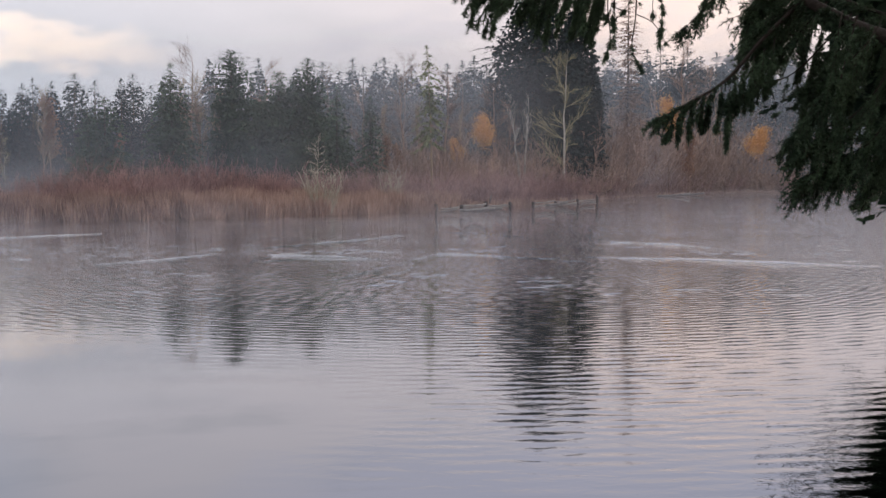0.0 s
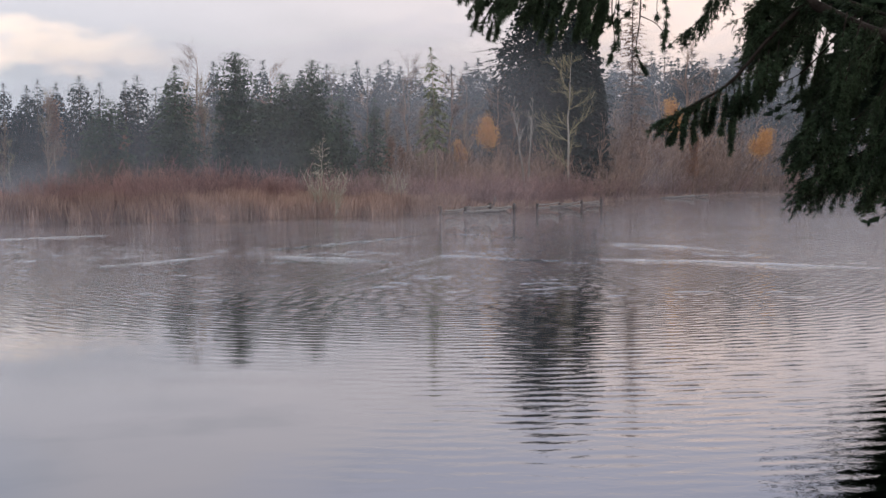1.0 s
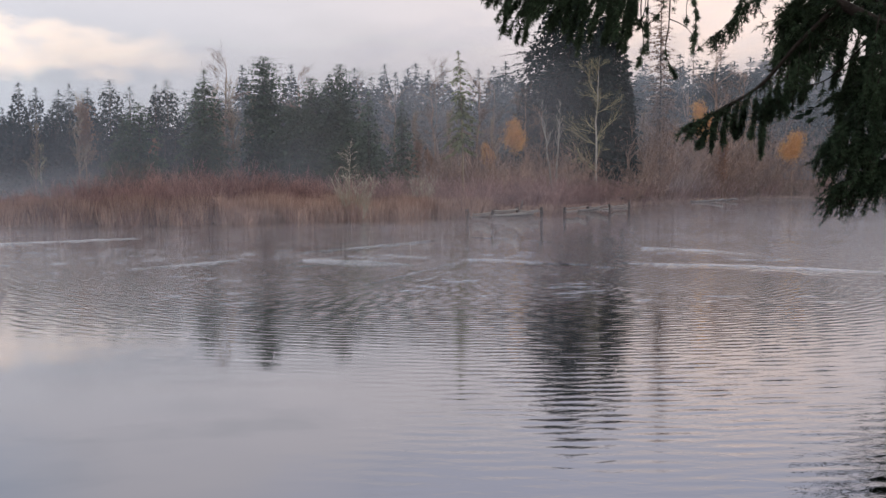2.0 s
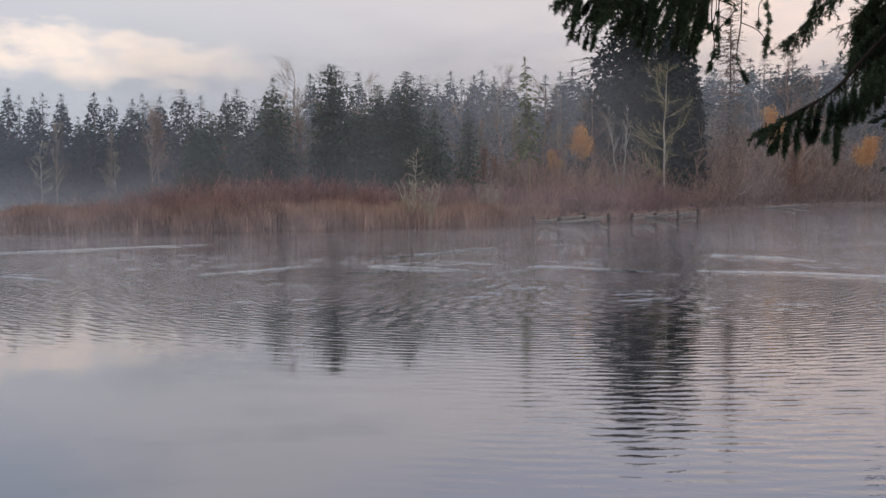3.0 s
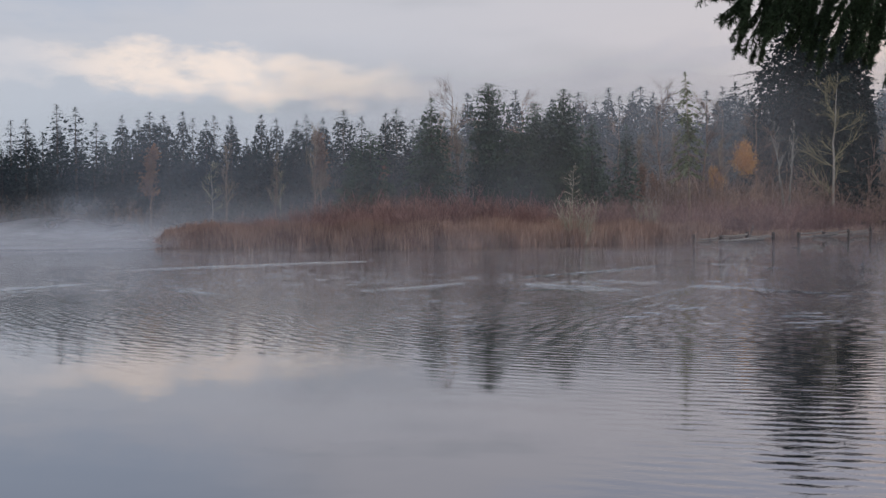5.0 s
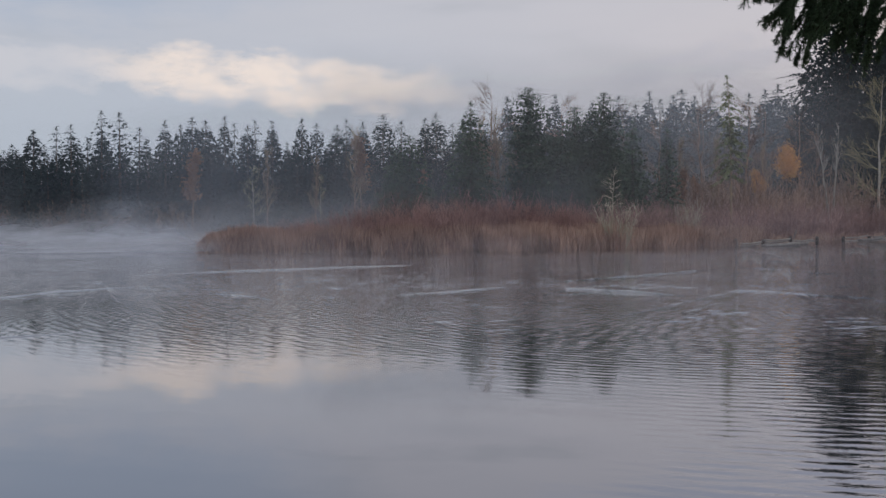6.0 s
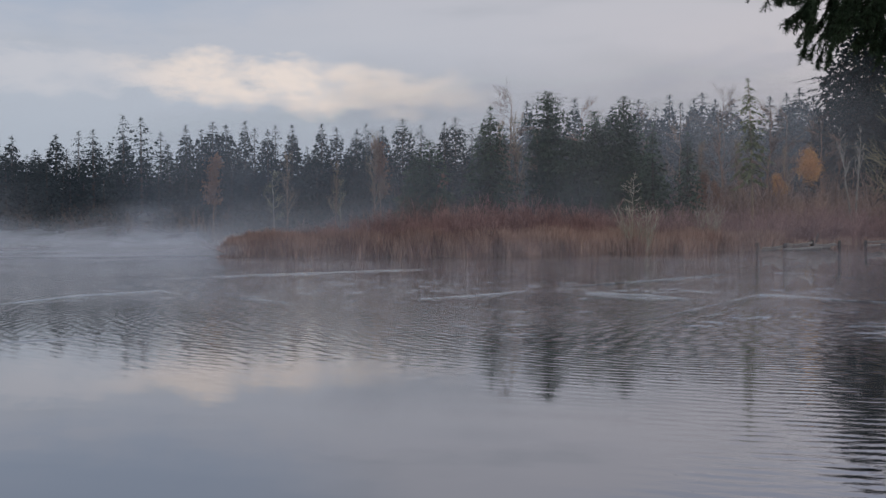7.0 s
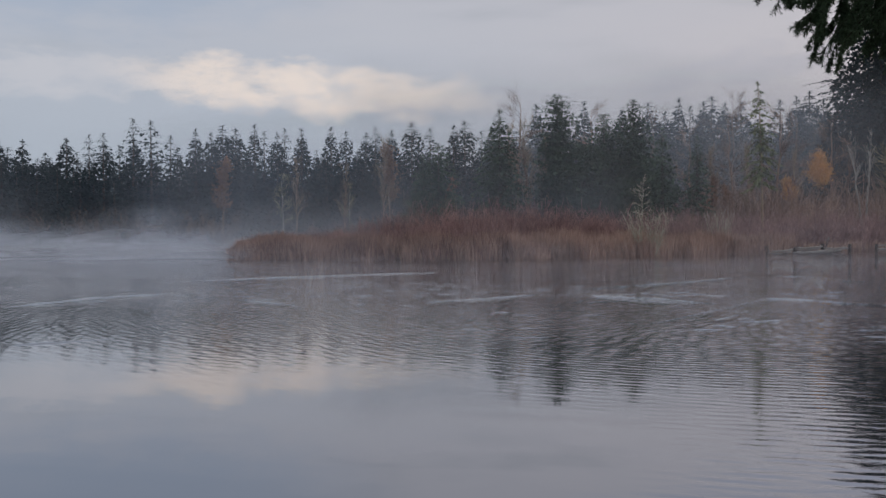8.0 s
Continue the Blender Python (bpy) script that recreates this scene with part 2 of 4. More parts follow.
def mist_material(name, peak, sx, sy, base=0.12, ragged=0.55, tint=(0.73, 0.71, 0.76)):
    """Thin vapour or painted distance haze: pale, scattering the sky's light both ways, mostly see-through, thinning
    upwards into torn wisps.
    """
    m = bpy.data.materials.new(name)
    m.use_nodes = True
    nt = m.node_tree
    nt.nodes.clear()
    N, L = nt.nodes.new, nt.links.new
    uv = N("ShaderNodeUVMap")
    sep = N("ShaderNodeSeparateXYZ")
    L(uv.outputs[0], sep.inputs[0])

    def ramp_(v, a, c, d=0.0, e=1.0):
        n = N("ShaderNodeMapRange")
        n.interpolation_type = "SMOOTHERSTEP"
        L(v, n.inputs[0])
        for k, q in enumerate((a, c, d, e)):
            n.inputs[k + 1].default_value = q
        return n.outputs[0]

    def calc(op, a, c, d=None):
        n = N("ShaderNodeMath")
        n.operation = op
        for k, v in enumerate((a, c, d)):
            if v is None:
                continue
            if isinstance(v, float):
                n.inputs[k].default_value = v
            else:
                L(v, n.inputs[k])
        return n.outputs[0]

    geo = N("ShaderNodeNewGeometry")
    mp, n1 = N("ShaderNodeMapping"), N("ShaderNodeTexNoise")
    L(geo.outputs["Position"], mp.inputs[0])
    mp.inputs["Scale"].default_value = (sx, sx, sy)
    L(mp.outputs[0], n1.inputs["Vector"])
    n1.inputs["Scale"].default_value, n1.inputs["Detail"].default_value, n1.inputs["Distortion"].default_value = 1.0, 4, 0.8
    torn = ramp_(calc("MULTIPLY_ADD", sep.outputs[1], 0.0 - ragged, n1.outputs[0]), 0.06, 0.60)
    foot = ramp_(sep.outputs[1], 0.0, base, 0.15, 1.0)
    head = ramp_(sep.outputs[1], 1.0, 0.55)
    ends = calc("MULTIPLY", ramp_(sep.outputs[0], 0.0, 0.12), ramp_(sep.outputs[0], 1.0, 0.88))
    alpha = calc("MULTIPLY", calc("MULTIPLY", calc("MULTIPLY", torn, foot), calc("MULTIPLY", ends, head)), peak)
    d, t, mix1, clear, mix2 = N("ShaderNodeBsdfDiffuse"), N("ShaderNodeBsdfTranslucent"), N("ShaderNodeMixShader"), N("ShaderNodeBsdfTransparent"), N("ShaderNodeMixShader")
    for q in (d, t):
        q.inputs[0].default_value = (*tint, 1)
    L(d.outputs[0], mix1.inputs[1]), L(t.outputs[0], mix1.inputs[2])
    L(alpha, mix2.inputs[0]), L(clear.outputs[0], mix2.inputs[1]), L(mix1.outputs[0], mix2.inputs[2])
    o = N("ShaderNodeOutputMaterial")
    L(mix2.outputs[0], o.inputs[0])
    return m


# ------------------------------------------------------------------ building helpers
def at(az, slope, dist):
    """The place at a bearing (degrees right of y), a rise over the eye's level and a distance."""
    return Vector((dist * math.sin(radians(az)), dist * math.cos(radians(az)), EYE + slope * dist))


def raw_mesh(name, verts, faces, mat, smooth=False):
    me = bpy.data.meshes.new(name)
    me.from_pydata(np.asarray(verts, float).tolist(), [], [list(map(int, q)) for q in faces])
    me.materials.append(mat)
    if smooth:
        me.polygons.foreach_set("use_smooth", [True] * len(me.polygons))
    me.update()
    return me


def part(name, me, parent, label=""):
    ob = new(name, me)
    ob.parent = parent
    return tagged(ob, label)


def tubes(segs, sides=4):
    """Tapered tubes: rows of x0 y0 z0 r0 x1 y1 z1 r1. Gives vertices and quads."""
    s = np.asarray(segs, float).reshape(-1, 8)
    a, b = s[:, 0:3], s[:, 4:7]
    d = b - a
    d /= np.maximum(np.linalg.norm(d, axis=1, keepdims=True), 1e-9)
    ref = np.where(np.abs(d[:, 2:3]) > 0.9, np.array([[1.0, 0, 0]]), np.array([[0, 0, 1.0]]))
    u = np.cross(d, ref)
    u /= np.linalg.norm(u, axis=1, keepdims=True)
    v = np.cross(d, u)
    th = np.arange(sides) * 2 * np.pi / sides
    ring = u[:, None, :] * np.cos(th)[None, :, None] + v[:, None, :] * np.sin(th)[None, :, None]
    lo, hi = a[:, None, :] + ring * s[:, 3][:, None, None], b[:, None, :] + ring * s[:, 7][:, None, None]
    verts = np.concatenate([lo, hi], axis=1).reshape(-1, 3)
    k = np.arange(sides)
    quad = np.stack([k, (k + 1) % sides, sides + (k + 1) % sides, sides + k], 1)
    faces = (np.arange(len(s)) * 2 * sides)[:, None, None] + quad[None]
    return verts, faces.reshape(-1, 4)


def path_tube(pts, radii, sides=7):
    """One continuous tapered tube along points, closed at its end."""
    pts = [Vector(p) for p in pts]
    verts, faces = [], []
    for i, p in enumerate(pts):
        d = (pts[min(i + 1, len(pts) - 1)] - pts[max(i - 1, 0)]).normalized()
        ref = Vector((1, 0, 0)) if abs(d.z) > 0.9 else Vector((0, 0, 1))
        u = d.cross(ref).normalized()
        v = d.cross(u)
        for k in range(sides):
            th = 2 * math.pi * k / sides
            verts.append(p + (u * math.cos(th) + v * math.sin(th)) * radii[i])
    for i in range(len(pts) - 1):
        for k in range(sides):
            a, b = i * sides + k, i * sides + (k + 1) % sides
            faces.append((a, b, b + sides, a + sides))
    faces.append(tuple(range((len(pts) - 1) * sides, len(pts) * sides)))
    return verts, faces


def sprays(c, d, side, length, width):
    """Flat pointed leaf sprays: base point, direction, sideways direction, length, width (arrays)."""
    n = len(c)
    L_, W = np.asarray(length).reshape(-1, 1), np.asarray(width).reshape(-1, 1)
    v = np.stack([c, c + d * L_ * 0.55 + side * W, c + d * L_, c + d * L_ * 0.45 - side * W], 1).reshape(-1, 3)
    f = (np.arange(n) * 4)[:, None] + np.arange(4)[None]
    return v, f


def unit(a):
    return a / np.maximum(np.linalg.norm(a, axis=-1, keepdims=True), 1e-9)


def join(pieces):
    vs, fs, n = [], [], 0
    for v, f in pieces:
        vs.append(np.asarray(v, float))
        fs.extend((np.asarray(f) + n).tolist() if not isinstance(f, list) else [[q + n for q in g] for g in f])
        n += len(v)
    return np.concatenate(vs), fs


# ------------------------------------------------------------------ ground, water, mist
SHORE_AZ = [-180, -100, -75, -60, -42, -35, -31, -29.6, -29.2, -25, -17, -8, -2.5, 0, 2.4, 5.4, 8.5, 12.7, 16, 22, 23.6, 24.8, 28, 40, 60, 100, 180]
SHORE_R = [6, 6, 60, 140, 168, 166, 160, 150, 98, 90, 88, 96, 103, 107, 119, 138, 172, 240, 295, 310, 300, 25, 24, 12, 8, 6, 6]


def shore(az):
    return np.interp(az, SHORE_AZ, SHORE_R)


def ground_z(x, y):
    x, y = np.asarray(x, float), np.asarray(y, float)
    r, az = np.hypot(x, y), np.degrees(np.arctan2(x, y))
    s = shore(az)
    near = 1.2 - 2.6 * np.clip((r - 2.0 - np.interp(az, [24, 34, 95], [0, 5, 5])) / 4.0, 0, 1)                 # the bank under the camera
    near = np.where(np.abs(az) > 95, 1.2, near)
    far = -1.4 + 1.6 * np.clip((r - s + 3) / 4.0, 0, 1) + np.clip((r - s - 10) / 400.0, 0, 6) * 6.0
    z = np.maximum(near, far)
    return z + 0.12 * np.sin(x * 0.31 + 1) * np.sin(y * 0.27) * (z > 0)


def polar_sheet(name, radii, n_az, zfun, mat):
    th = np.linspace(-np.pi, np.pi, n_az, endpoint=False)
    R, T = np.meshgrid(radii, th, indexing="ij")
    X, Y = R * np.sin(T), R * np.cos(T)
    verts = np.stack([X, Y, zfun(X, Y)], -1).reshape(-1, 3)
    i, k = np.meshgrid(np.arange(len(radii) - 1), np.arange(n_az), indexing="ij")
    a, b = i * n_az + k, i * n_az + (k + 1) % n_az
    faces = np.stack([a, a + n_az, b + n_az, b], -1).reshape(-1, 4)[:, ::-1]
    verts = np.concatenate([verts, [[0, 0, float(zfun(0.0, 0.0))]]])
    cap = [[int(k), int((k + 1) % n_az), len(verts) - 1] for k in range(n_az)]
    return raw_mesh(name, verts, faces.tolist() + [c[::-1] for c in cap], mat, True)


rad = np.concatenate([np.linspace(0.5, 12, 14), np.linspace(15, 80, 14), np.linspace(83, 340, 60), np.geomspace(360, 4500, 16)])
ground = tagged(new("ground", polar_sheet("ground", rad, 300, ground_z, M_GROUND)), "brown marshy lake shore and bank", "ground", kind="structure")
water = tagged(new("water", polar_sheet("water", np.concatenate([np.linspace(2, 60, 12), np.linspace(70, 420, 12)]), 96, lambda x, y: np.zeros_like(np.asarray(x, float)), M_WATER)), "calm grey lake water with soft ripples", "water", kind="structure")


def wake(points, width=0.15, height=0.042):
    """A low smooth wave crest along a bent line on the water."""
    pts = [Vector((*p, 0)) for p in points]
    dense = []
    for a, b in zip(pts, pts[1:]):
        n = max(3, int((b - a).length / 0.5))
        dense += [a.lerp(b, k / n) for k in range(n)]
    dense.append(pts[-1])
    prof = [(-1, -0.004), (-0.5, 0.45), (0, 1.0), (0.5, 0.45), (1, -0.004)]
    verts, faces, n = [], [], len(dense)
    for i, p in enumerate(dense):
        d = (dense[min(i + 1, n - 1)] - dense[max(i - 1, 0)]).normalized()
        s = Vector((-d.y, d.x, 0))
        f = math.sin(math.pi * (i + 0.3) / (n - 0.4)) ** 0.5 * (0.55 + 0.6 * noise.noise(p * 0.9))
        j = s * 0.12 * noise.noise(p * 0.5 + Vector((0, 0, 7)))
        for u, h in prof:
            verts.append(p + j + s * (u * width * (0.7 + 0.5 * f)) + Vector((0, 0, h * height * f if h > 0 else -0.004)))
    for i in range(n - 1):
        for k in range(4):
            faces.append((i * 5 + k, i * 5 + k + 1, i * 5 + k + 6, i * 5 + k + 5))
    ob = new("wake", raw_mesh("wake", verts, [f[::-1] for f in faces], M_WATER, True))
    return tagged(ob, "low bright wave crest trailing across the lake", "wake", kind="structure")


WAKES = [
    [(-30.6, 47.2), (-27.1, 53.3), (-22.2, 59.4), (-18.2, 62.5)], [(-25.0, 39.3), (-22.6, 37.5)], [(-19.9, 36.5), (-17.1, 34.8), (-15.7, 33.4)],
    [(-12.4, 37.1), (-10.7, 39.7), (-9.3, 42.5)], [(-7.0, 38.1), (-6.9, 41.6), (-4.1, 40.8), (-2.0, 38.5)], [(-6.6, 38.3), (-5.4, 39.6), (-3.2, 38.8)],
    [(-8.4, 45.6), (-4.5, 53.0), (-1.2, 59.9)], [(-3.4, 30.4), (-2.2, 34.6), (-1.2, 38.6), (-0.2, 42.0), (1.1, 41.6), (2.7, 39.8), (4.4, 38.6)],
    [(-0.3, 61.3), (2.2, 59.3), (4.3, 55.1)], [(5.7, 43.0), (8.0, 50.0), (10.7, 47.4), (12.1, 43.2), (12.6, 39.8)], [(4.6, 39.8), (9.6, 38.2), (14.6, 34.4)],
    [(-26.5, 30.8), (-26.5, 36.0), (-24.9, 39.7), (-23.4, 38.9)], [(-17.6, 20.8), (-16.9, 21.6), (-16.1, 22.8)], [(-1.8, 31.6), (-0.9, 35.5)],
]
for line in WAKES:
    wake(line)


def ripple_crests(seed, count):
    """Short, low wave crests scattered in patches where the lake is stirred. One mesh."""
    rng = np.random.default_rng(seed)
    heart = np.stack([rng.uniform(-26, 15, 26), rng.uniform(25, 50, 26)], 1)
    verts, faces = [], []
    for _ in range(count):
        c = heart[rng.integers(0, 26)] + rng.normal(0, 1, 2) * np.array([3.0, 1.6])
        ang, bend = rng.normal(0.05, 0.16), rng.normal(0, 0.05)
        length, w, h = rng.uniform(0.3, 1.2), rng.uniform(0.03, 0.05), rng.uniform(0.004, 0.009)
        b = len(verts)
        for i in range(7):
            u = i / 6 - 0.5
            x, y = u * length, bend * length * (4 * u * u) + 0.03 * rng.normal()
            px, py = c[0] + x * math.cos(ang) - y * math.sin(ang), c[1] + x * math.sin(ang) + y * math.cos(ang)
            f = math.cos(math.pi * u) ** 0.7 if abs(u) < 0.5 else 0.0
            for k, z in ((-1, -0.004), (0, 1.0), (1, -0.004)):
                verts.append((px, py + k * w * (0.4 + 0.6 * f), z * h * f if z > 0 else -0.004))
        for i in range(6):
            for k in range(2):
                faces.append((b + i * 3 + k, b + i * 3 + 3 + k, b + i * 3 + 4 + k, b + i * 3 + 1 + k))
    ob = new("ripples", raw_mesh("ripples", verts, faces, M_WATER, True))
    return tagged(ob, "short glinting wave crests on the stirred lake", "ripples", kind="stuff")


ripple_crests(3, 150)


def mist_bank(r, top, az0, az1, mat):
    """One drifting curtain of mist or distance haze, standing on the water across the bearings given."""
    n, m = 72, 6
    verts, uvs, faces = [], [], []
    for i in range(n + 1):
        az = az0 + (az1 - az0) * i / n
        q = r * (1 + 0.02 * math.sin(az * 0.31 + r) + 0.012 * math.sin(az * 0.83 + 2 * r))
        for k in range(m + 1):
            v = k / m
            verts.append((q * math.sin(radians(az)), q * math.cos(radians(az)), 0.01 + top * v))
            uvs.append((i / n, v))
    for i in range(n):
        for k in range(m):
            a = i * (m + 1) + k
            faces.append((a, a + m + 1, a + m + 2, a + 1))
    me = raw_mesh("mist", verts, faces, mat, True)
    layer = me.uv_layers.new(name="UVMap")
    for loop in me.loops:
        layer.data[loop.index].uv = uvs[loop.vertex_index]
    return tagged(new("mist", me), "see-through sheet of morning mist or painted distance haze", "mist", group="mist over the lake", kind="stuff")


# sheet tints: BLUE and HAZE paint the paling of distance, COOL is low mist
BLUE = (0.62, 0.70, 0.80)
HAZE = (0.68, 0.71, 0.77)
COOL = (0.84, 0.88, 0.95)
M_MIST_LOW = mist_material("mist_low", 0.03, 0.07, 0.5, 0.2)
M_MIST_MID = mist_material("mist_mid", 0.06, 0.06, 0.4, 0.2)
M_WISP = mist_material("mist_wisp", 0.08, 0.05, 0.12, 0.2, 0.75)
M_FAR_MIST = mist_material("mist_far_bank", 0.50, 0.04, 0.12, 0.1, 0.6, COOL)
for r in range(40, 62, 5):                                            # the low layer, thickening away from the bank
    mist_bank(r, 1.0, -80, 60, M_MIST_LOW)
for r in range(62, 86, 4):
    mist_bank(r, 1.15, -80, 60, M_MIST_MID)
for r in (58, 76, 86):
    mist_bank(r, 5.0, -80, 50, M_WISP)
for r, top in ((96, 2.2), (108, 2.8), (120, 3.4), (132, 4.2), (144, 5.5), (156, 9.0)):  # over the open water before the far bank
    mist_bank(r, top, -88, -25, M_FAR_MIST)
M_RISING = mist_material("mist_rising", 0.15, 0.035, 0.06, 0.05, 0.6, COOL)
for r, top in ((112, 8.0), (136, 11.0), (158, 14.0)):                # drifting up between the reeds and the far woods
    mist_bank(r, top, -70 if r > 150 else -31, -9, M_RISING)
# tall tinted sheets: distance haze painted in front of the point and far woods
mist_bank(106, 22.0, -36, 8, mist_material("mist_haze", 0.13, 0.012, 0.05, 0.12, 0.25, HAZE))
mist_bank(146, 30.0, -24, 22, mist_material("haze_shore", 0.09, 0.012, 0.05, 0.14, 0.25, HAZE))
mist_bank(116, 19.0, -36, -6, mist_material("haze_blue", 0.15, 0.02, 0.05, 0.10, 0.45, (0.58, 0.70, 0.86)))
mist_bank(164, 26.0, -88, -20, mist_material("haze_far_woods", 0.12, 0.012, 0.05, 0.12, 0.25, (0.60, 0.69, 0.82)))
mist_bank(200, 40.0, -25, 14, mist_material("haze_woods", 0.30, 0.010, 0.03, 0.12, 0.2, BLUE))
M_COVE = mist_material("mist_cove", 0.07, 0.03, 0.12, 0.1, 0.5)
for r in (120, 150, 190):
    mist_bank(r, 3.2, -4, 52, M_COVE)
# another tall blue sheet, painted haze before the woods behind the cove
mist_bank(308, 58.0, 1, 50, mist_material("haze_back_woods", 0.42, 0.008, 0.03, 0.12, 0.2, BLUE))


# ------------------------------------------------------------------ trees: makers
CONE = ((0, 0.80), (0.06, 1.0), (0.3, 0.92), (0.5, 0.78), (0.7, 0.55), (0.85, 0.31), (0.95, 0.13), (1, 0.03))
SPIRE = ((0, 0.7), (0.1, 1.0), (0.45, 0.95), (0.65, 0.82), (0.8, 0.52), (0.9, 0.28), (1, 0.03))
OVAL = ((0, 0.75), (0.15, 0.95), (0.45, 1.0), (0.75, 0.95), (0.9, 0.84), (0.97, 0.66), (1, 0.42))
BROAD = ((0, 0.9), (0.2, 1.0), (0.5, 0.94), (0.75, 0.70), (0.9, 0.40), (0.97, 0.2), (1, 0.06))


def conifer(name, h, radius, seed, needles, bare=0.05, tiers=34, per=6, outline=CONE, droop=0.3, ragged=0.25, twig=0.5, step=0.4, label="", lean=0.0, girth=0.013, gaps=0.0, hang=0.6, core=1.0, bark=None, tuft=0.0, fan=0.13):
    """A conifer: tapered trunk and tiers of sagging fronds, each with side twigs; outline gives the reach from the foot (0) to the tip (1)."""
    rng = np.random.default_rng(seed)
    tree = tagged(new(name), label, "tree")
    zs = np.linspace(0, h, 9)
    bend = lean * (zs / h) ** 2
    wob = rng.normal(0, 0.003 * h, 9) * (zs / h) * (1 - zs / h)
    tv, tf = path_tube([(b + q, 0.5 * q, z - 0.3 * (z == 0)) for b, q, z in zip(bend, wob, zs)], [girth * h * (1 - z / h) ** 0.85 + 0.015 for z in zs])
    part("trunk", raw_mesh("trunk", tv, tf, bark or M_BARK, True), tree)
    us, rs = zip(*outline)
    cs, ds, ss, ls, ws = [], [], [], [], []
    lobes = rng.uniform(0.72, 1.12, (7, 9))                             # long and short sides, changing up the tree
    for i in range(tiers):
        u = min(0.995, ((i + rng.uniform(0, 0.7)) / tiers) ** 0.85)
        if rng.random() < gaps * (1 - u):
            continue
        reach = radius * float(np.interp(u, us, rs)) * rng.uniform(1 - 0.35 * ragged, 1 + 0.3 * ragged)
        k = max(5, int(round(per * (1 - 0.25 * u))))
        for q in range(k):
            th = i * 2.4 + 2 * math.pi * q / k + rng.uniform(-0.45, 0.45)
            ln = reach * lobes[int(u * 6.99), int(th * 9 / 6.2832) % 9] * rng.uniform(1 - ragged, 1 + 0.4 * ragged) + 0.006 * h
            if rng.random() < ragged * 0.35:
                ln *= 0.55
            out = np.array([math.cos(th), math.sin(th), 0])
            lat = np.array([-math.sin(th), math.cos(th), 0])
            n = max(4, int(ln / step) + 2)
            f = (np.arange(n) + rng.uniform(0.1, 0.95, n)) / n
            rise = -0.15 + 0.85 * u + rng.normal(0, 0.08)
            z0 = h * (bare + (1 - bare) * u) + rng.uniform(-0.5, 0.5) * h / tiers
            c = out[None] * (ln * f)[:, None] + np.array([float(np.interp(z0, zs, bend)), 0, z0])[None]
            c[:, 2] = np.minimum(c[:, 2] + ln * (rise * f - (droop + 0.5 * u) * f ** 1.8 + 0.10 * f ** 4), h)
            for sgn in (-1, 1):
                down = hang * rng.uniform(0.0, 1.3, (n, 1)) * (1 - 0.7 * u)
                d = unit(out[None] * rng.uniform(0.4, 1.0, (n, 1)) + sgn * lat[None] * rng.uniform(0.2, 1.0, (n, 1)) * (1.15 - f)[:, None] - np.array([[0, 0, 1.0]]) * down + rng.normal(0, 0.15 + tuft, (n, 3)))
                size = (fan * ln * (1 - f) + twig * rng.uniform(0.55, 1.15, n)) * (0.38 + 0.62 * (1 - u) ** 0.7)
                cs.append(c), ds.append(d), ss.append(unit(np.cross(d, rng.normal(0, 0.75, (n, 3)) + np.array([0, 0, 1.0])))), ls.append(size), ws.append(size * 0.28)
    n = int(tiers * per * 1.4 * core)                                   # the dense, shaded heart of the crown
    if n:
        u = rng.random(n) ** 1.1 * 0.9
        rr = radius * np.interp(u, us, rs) * 0.78 * np.sqrt(rng.random(n))
        th = rng.uniform(0, 6.283, n)
        z = h * (bare + (1 - bare) * u)
        c = np.stack([rr * np.cos(th) + np.interp(z, zs, bend), rr * np.sin(th), z], 1)
        d = unit(np.stack([np.cos(th), np.sin(th), rng.normal(-0.6, 0.5, n)], 1) + rng.normal(0, 0.5, (n, 3)))
        big = np.minimum(twig * 2.2, 0.34 * radius) * (0.4 + 0.7 * (1 - u)) * rng.uniform(0.7, 1.2, n)
        cs.append(c), ds.append(d), ss.append(unit(np.cross(d, rng.normal(0, 1, (n, 3))))), ls.append(big), ws.append(big * 0.36)
    n = 12                                                              # the leading shoot
    c = np.zeros((n, 3))
    c[:, 0] = bend[-1]
    c[:, 2] = h * (1 - 0.03 * np.arange(n) / n) - 0.014 * h
    d = unit(np.concatenate([rng.normal(0, 0.16, (n, 2)), np.full((n, 1), 0.9)], 1))
    cs.append(c), ds.append(d), ss.append(unit(np.cross(d, rng.normal(0, 1, (n, 3))))), ls.append(np.full(n, 0.016 * h)), ws.append(np.full(n, 0.0045 * h))
    v, f = sprays(np.concatenate(cs), np.concatenate(ds), np.concatenate(ss), np.concatenate(ls), np.concatenate(ws))
    crown = part("crown", raw_mesh("crown", v, f, needles), tree)
    crown["kind"] = "stuff"
    return tree


def grow(rng, p, d, length, r, level, segs, spread, up):
    """Branch segments of a bare tree, thick ones first."""
    n = 3 if level > 1 else 2
    q = p
    for i in range(n):
        d = (d + Vector(rng.normal(0, 0.12, 3)) + Vector((0, 0, up * 0.1))).normalized()
        e = q + d * (length / n)
        r1 = r * (1 - 0.32 * (i + 1) / n)
        segs.append((*q, r * (1 - 0.32 * i / n), *e, r1))
        if level > 0 and (i > 0 or level < 3):
            for _ in range(2 if level > 1 else 3):
                a = Vector(rng.normal(0, 1, 3))
                side = (a - d * a.dot(d)).normalized()
                nd = (d + side * spread * rng.uniform(0.5, 1.2) + Vector((0, 0, up * 0.3))).normalized()
                grow(rng, e.lerp(q, float(rng.uniform(0, 0.6))), nd, length * float(rng.uniform(0.42, 0.68)), r1 * 0.55, level - 1, segs, spread, up)
        q = e
    return q


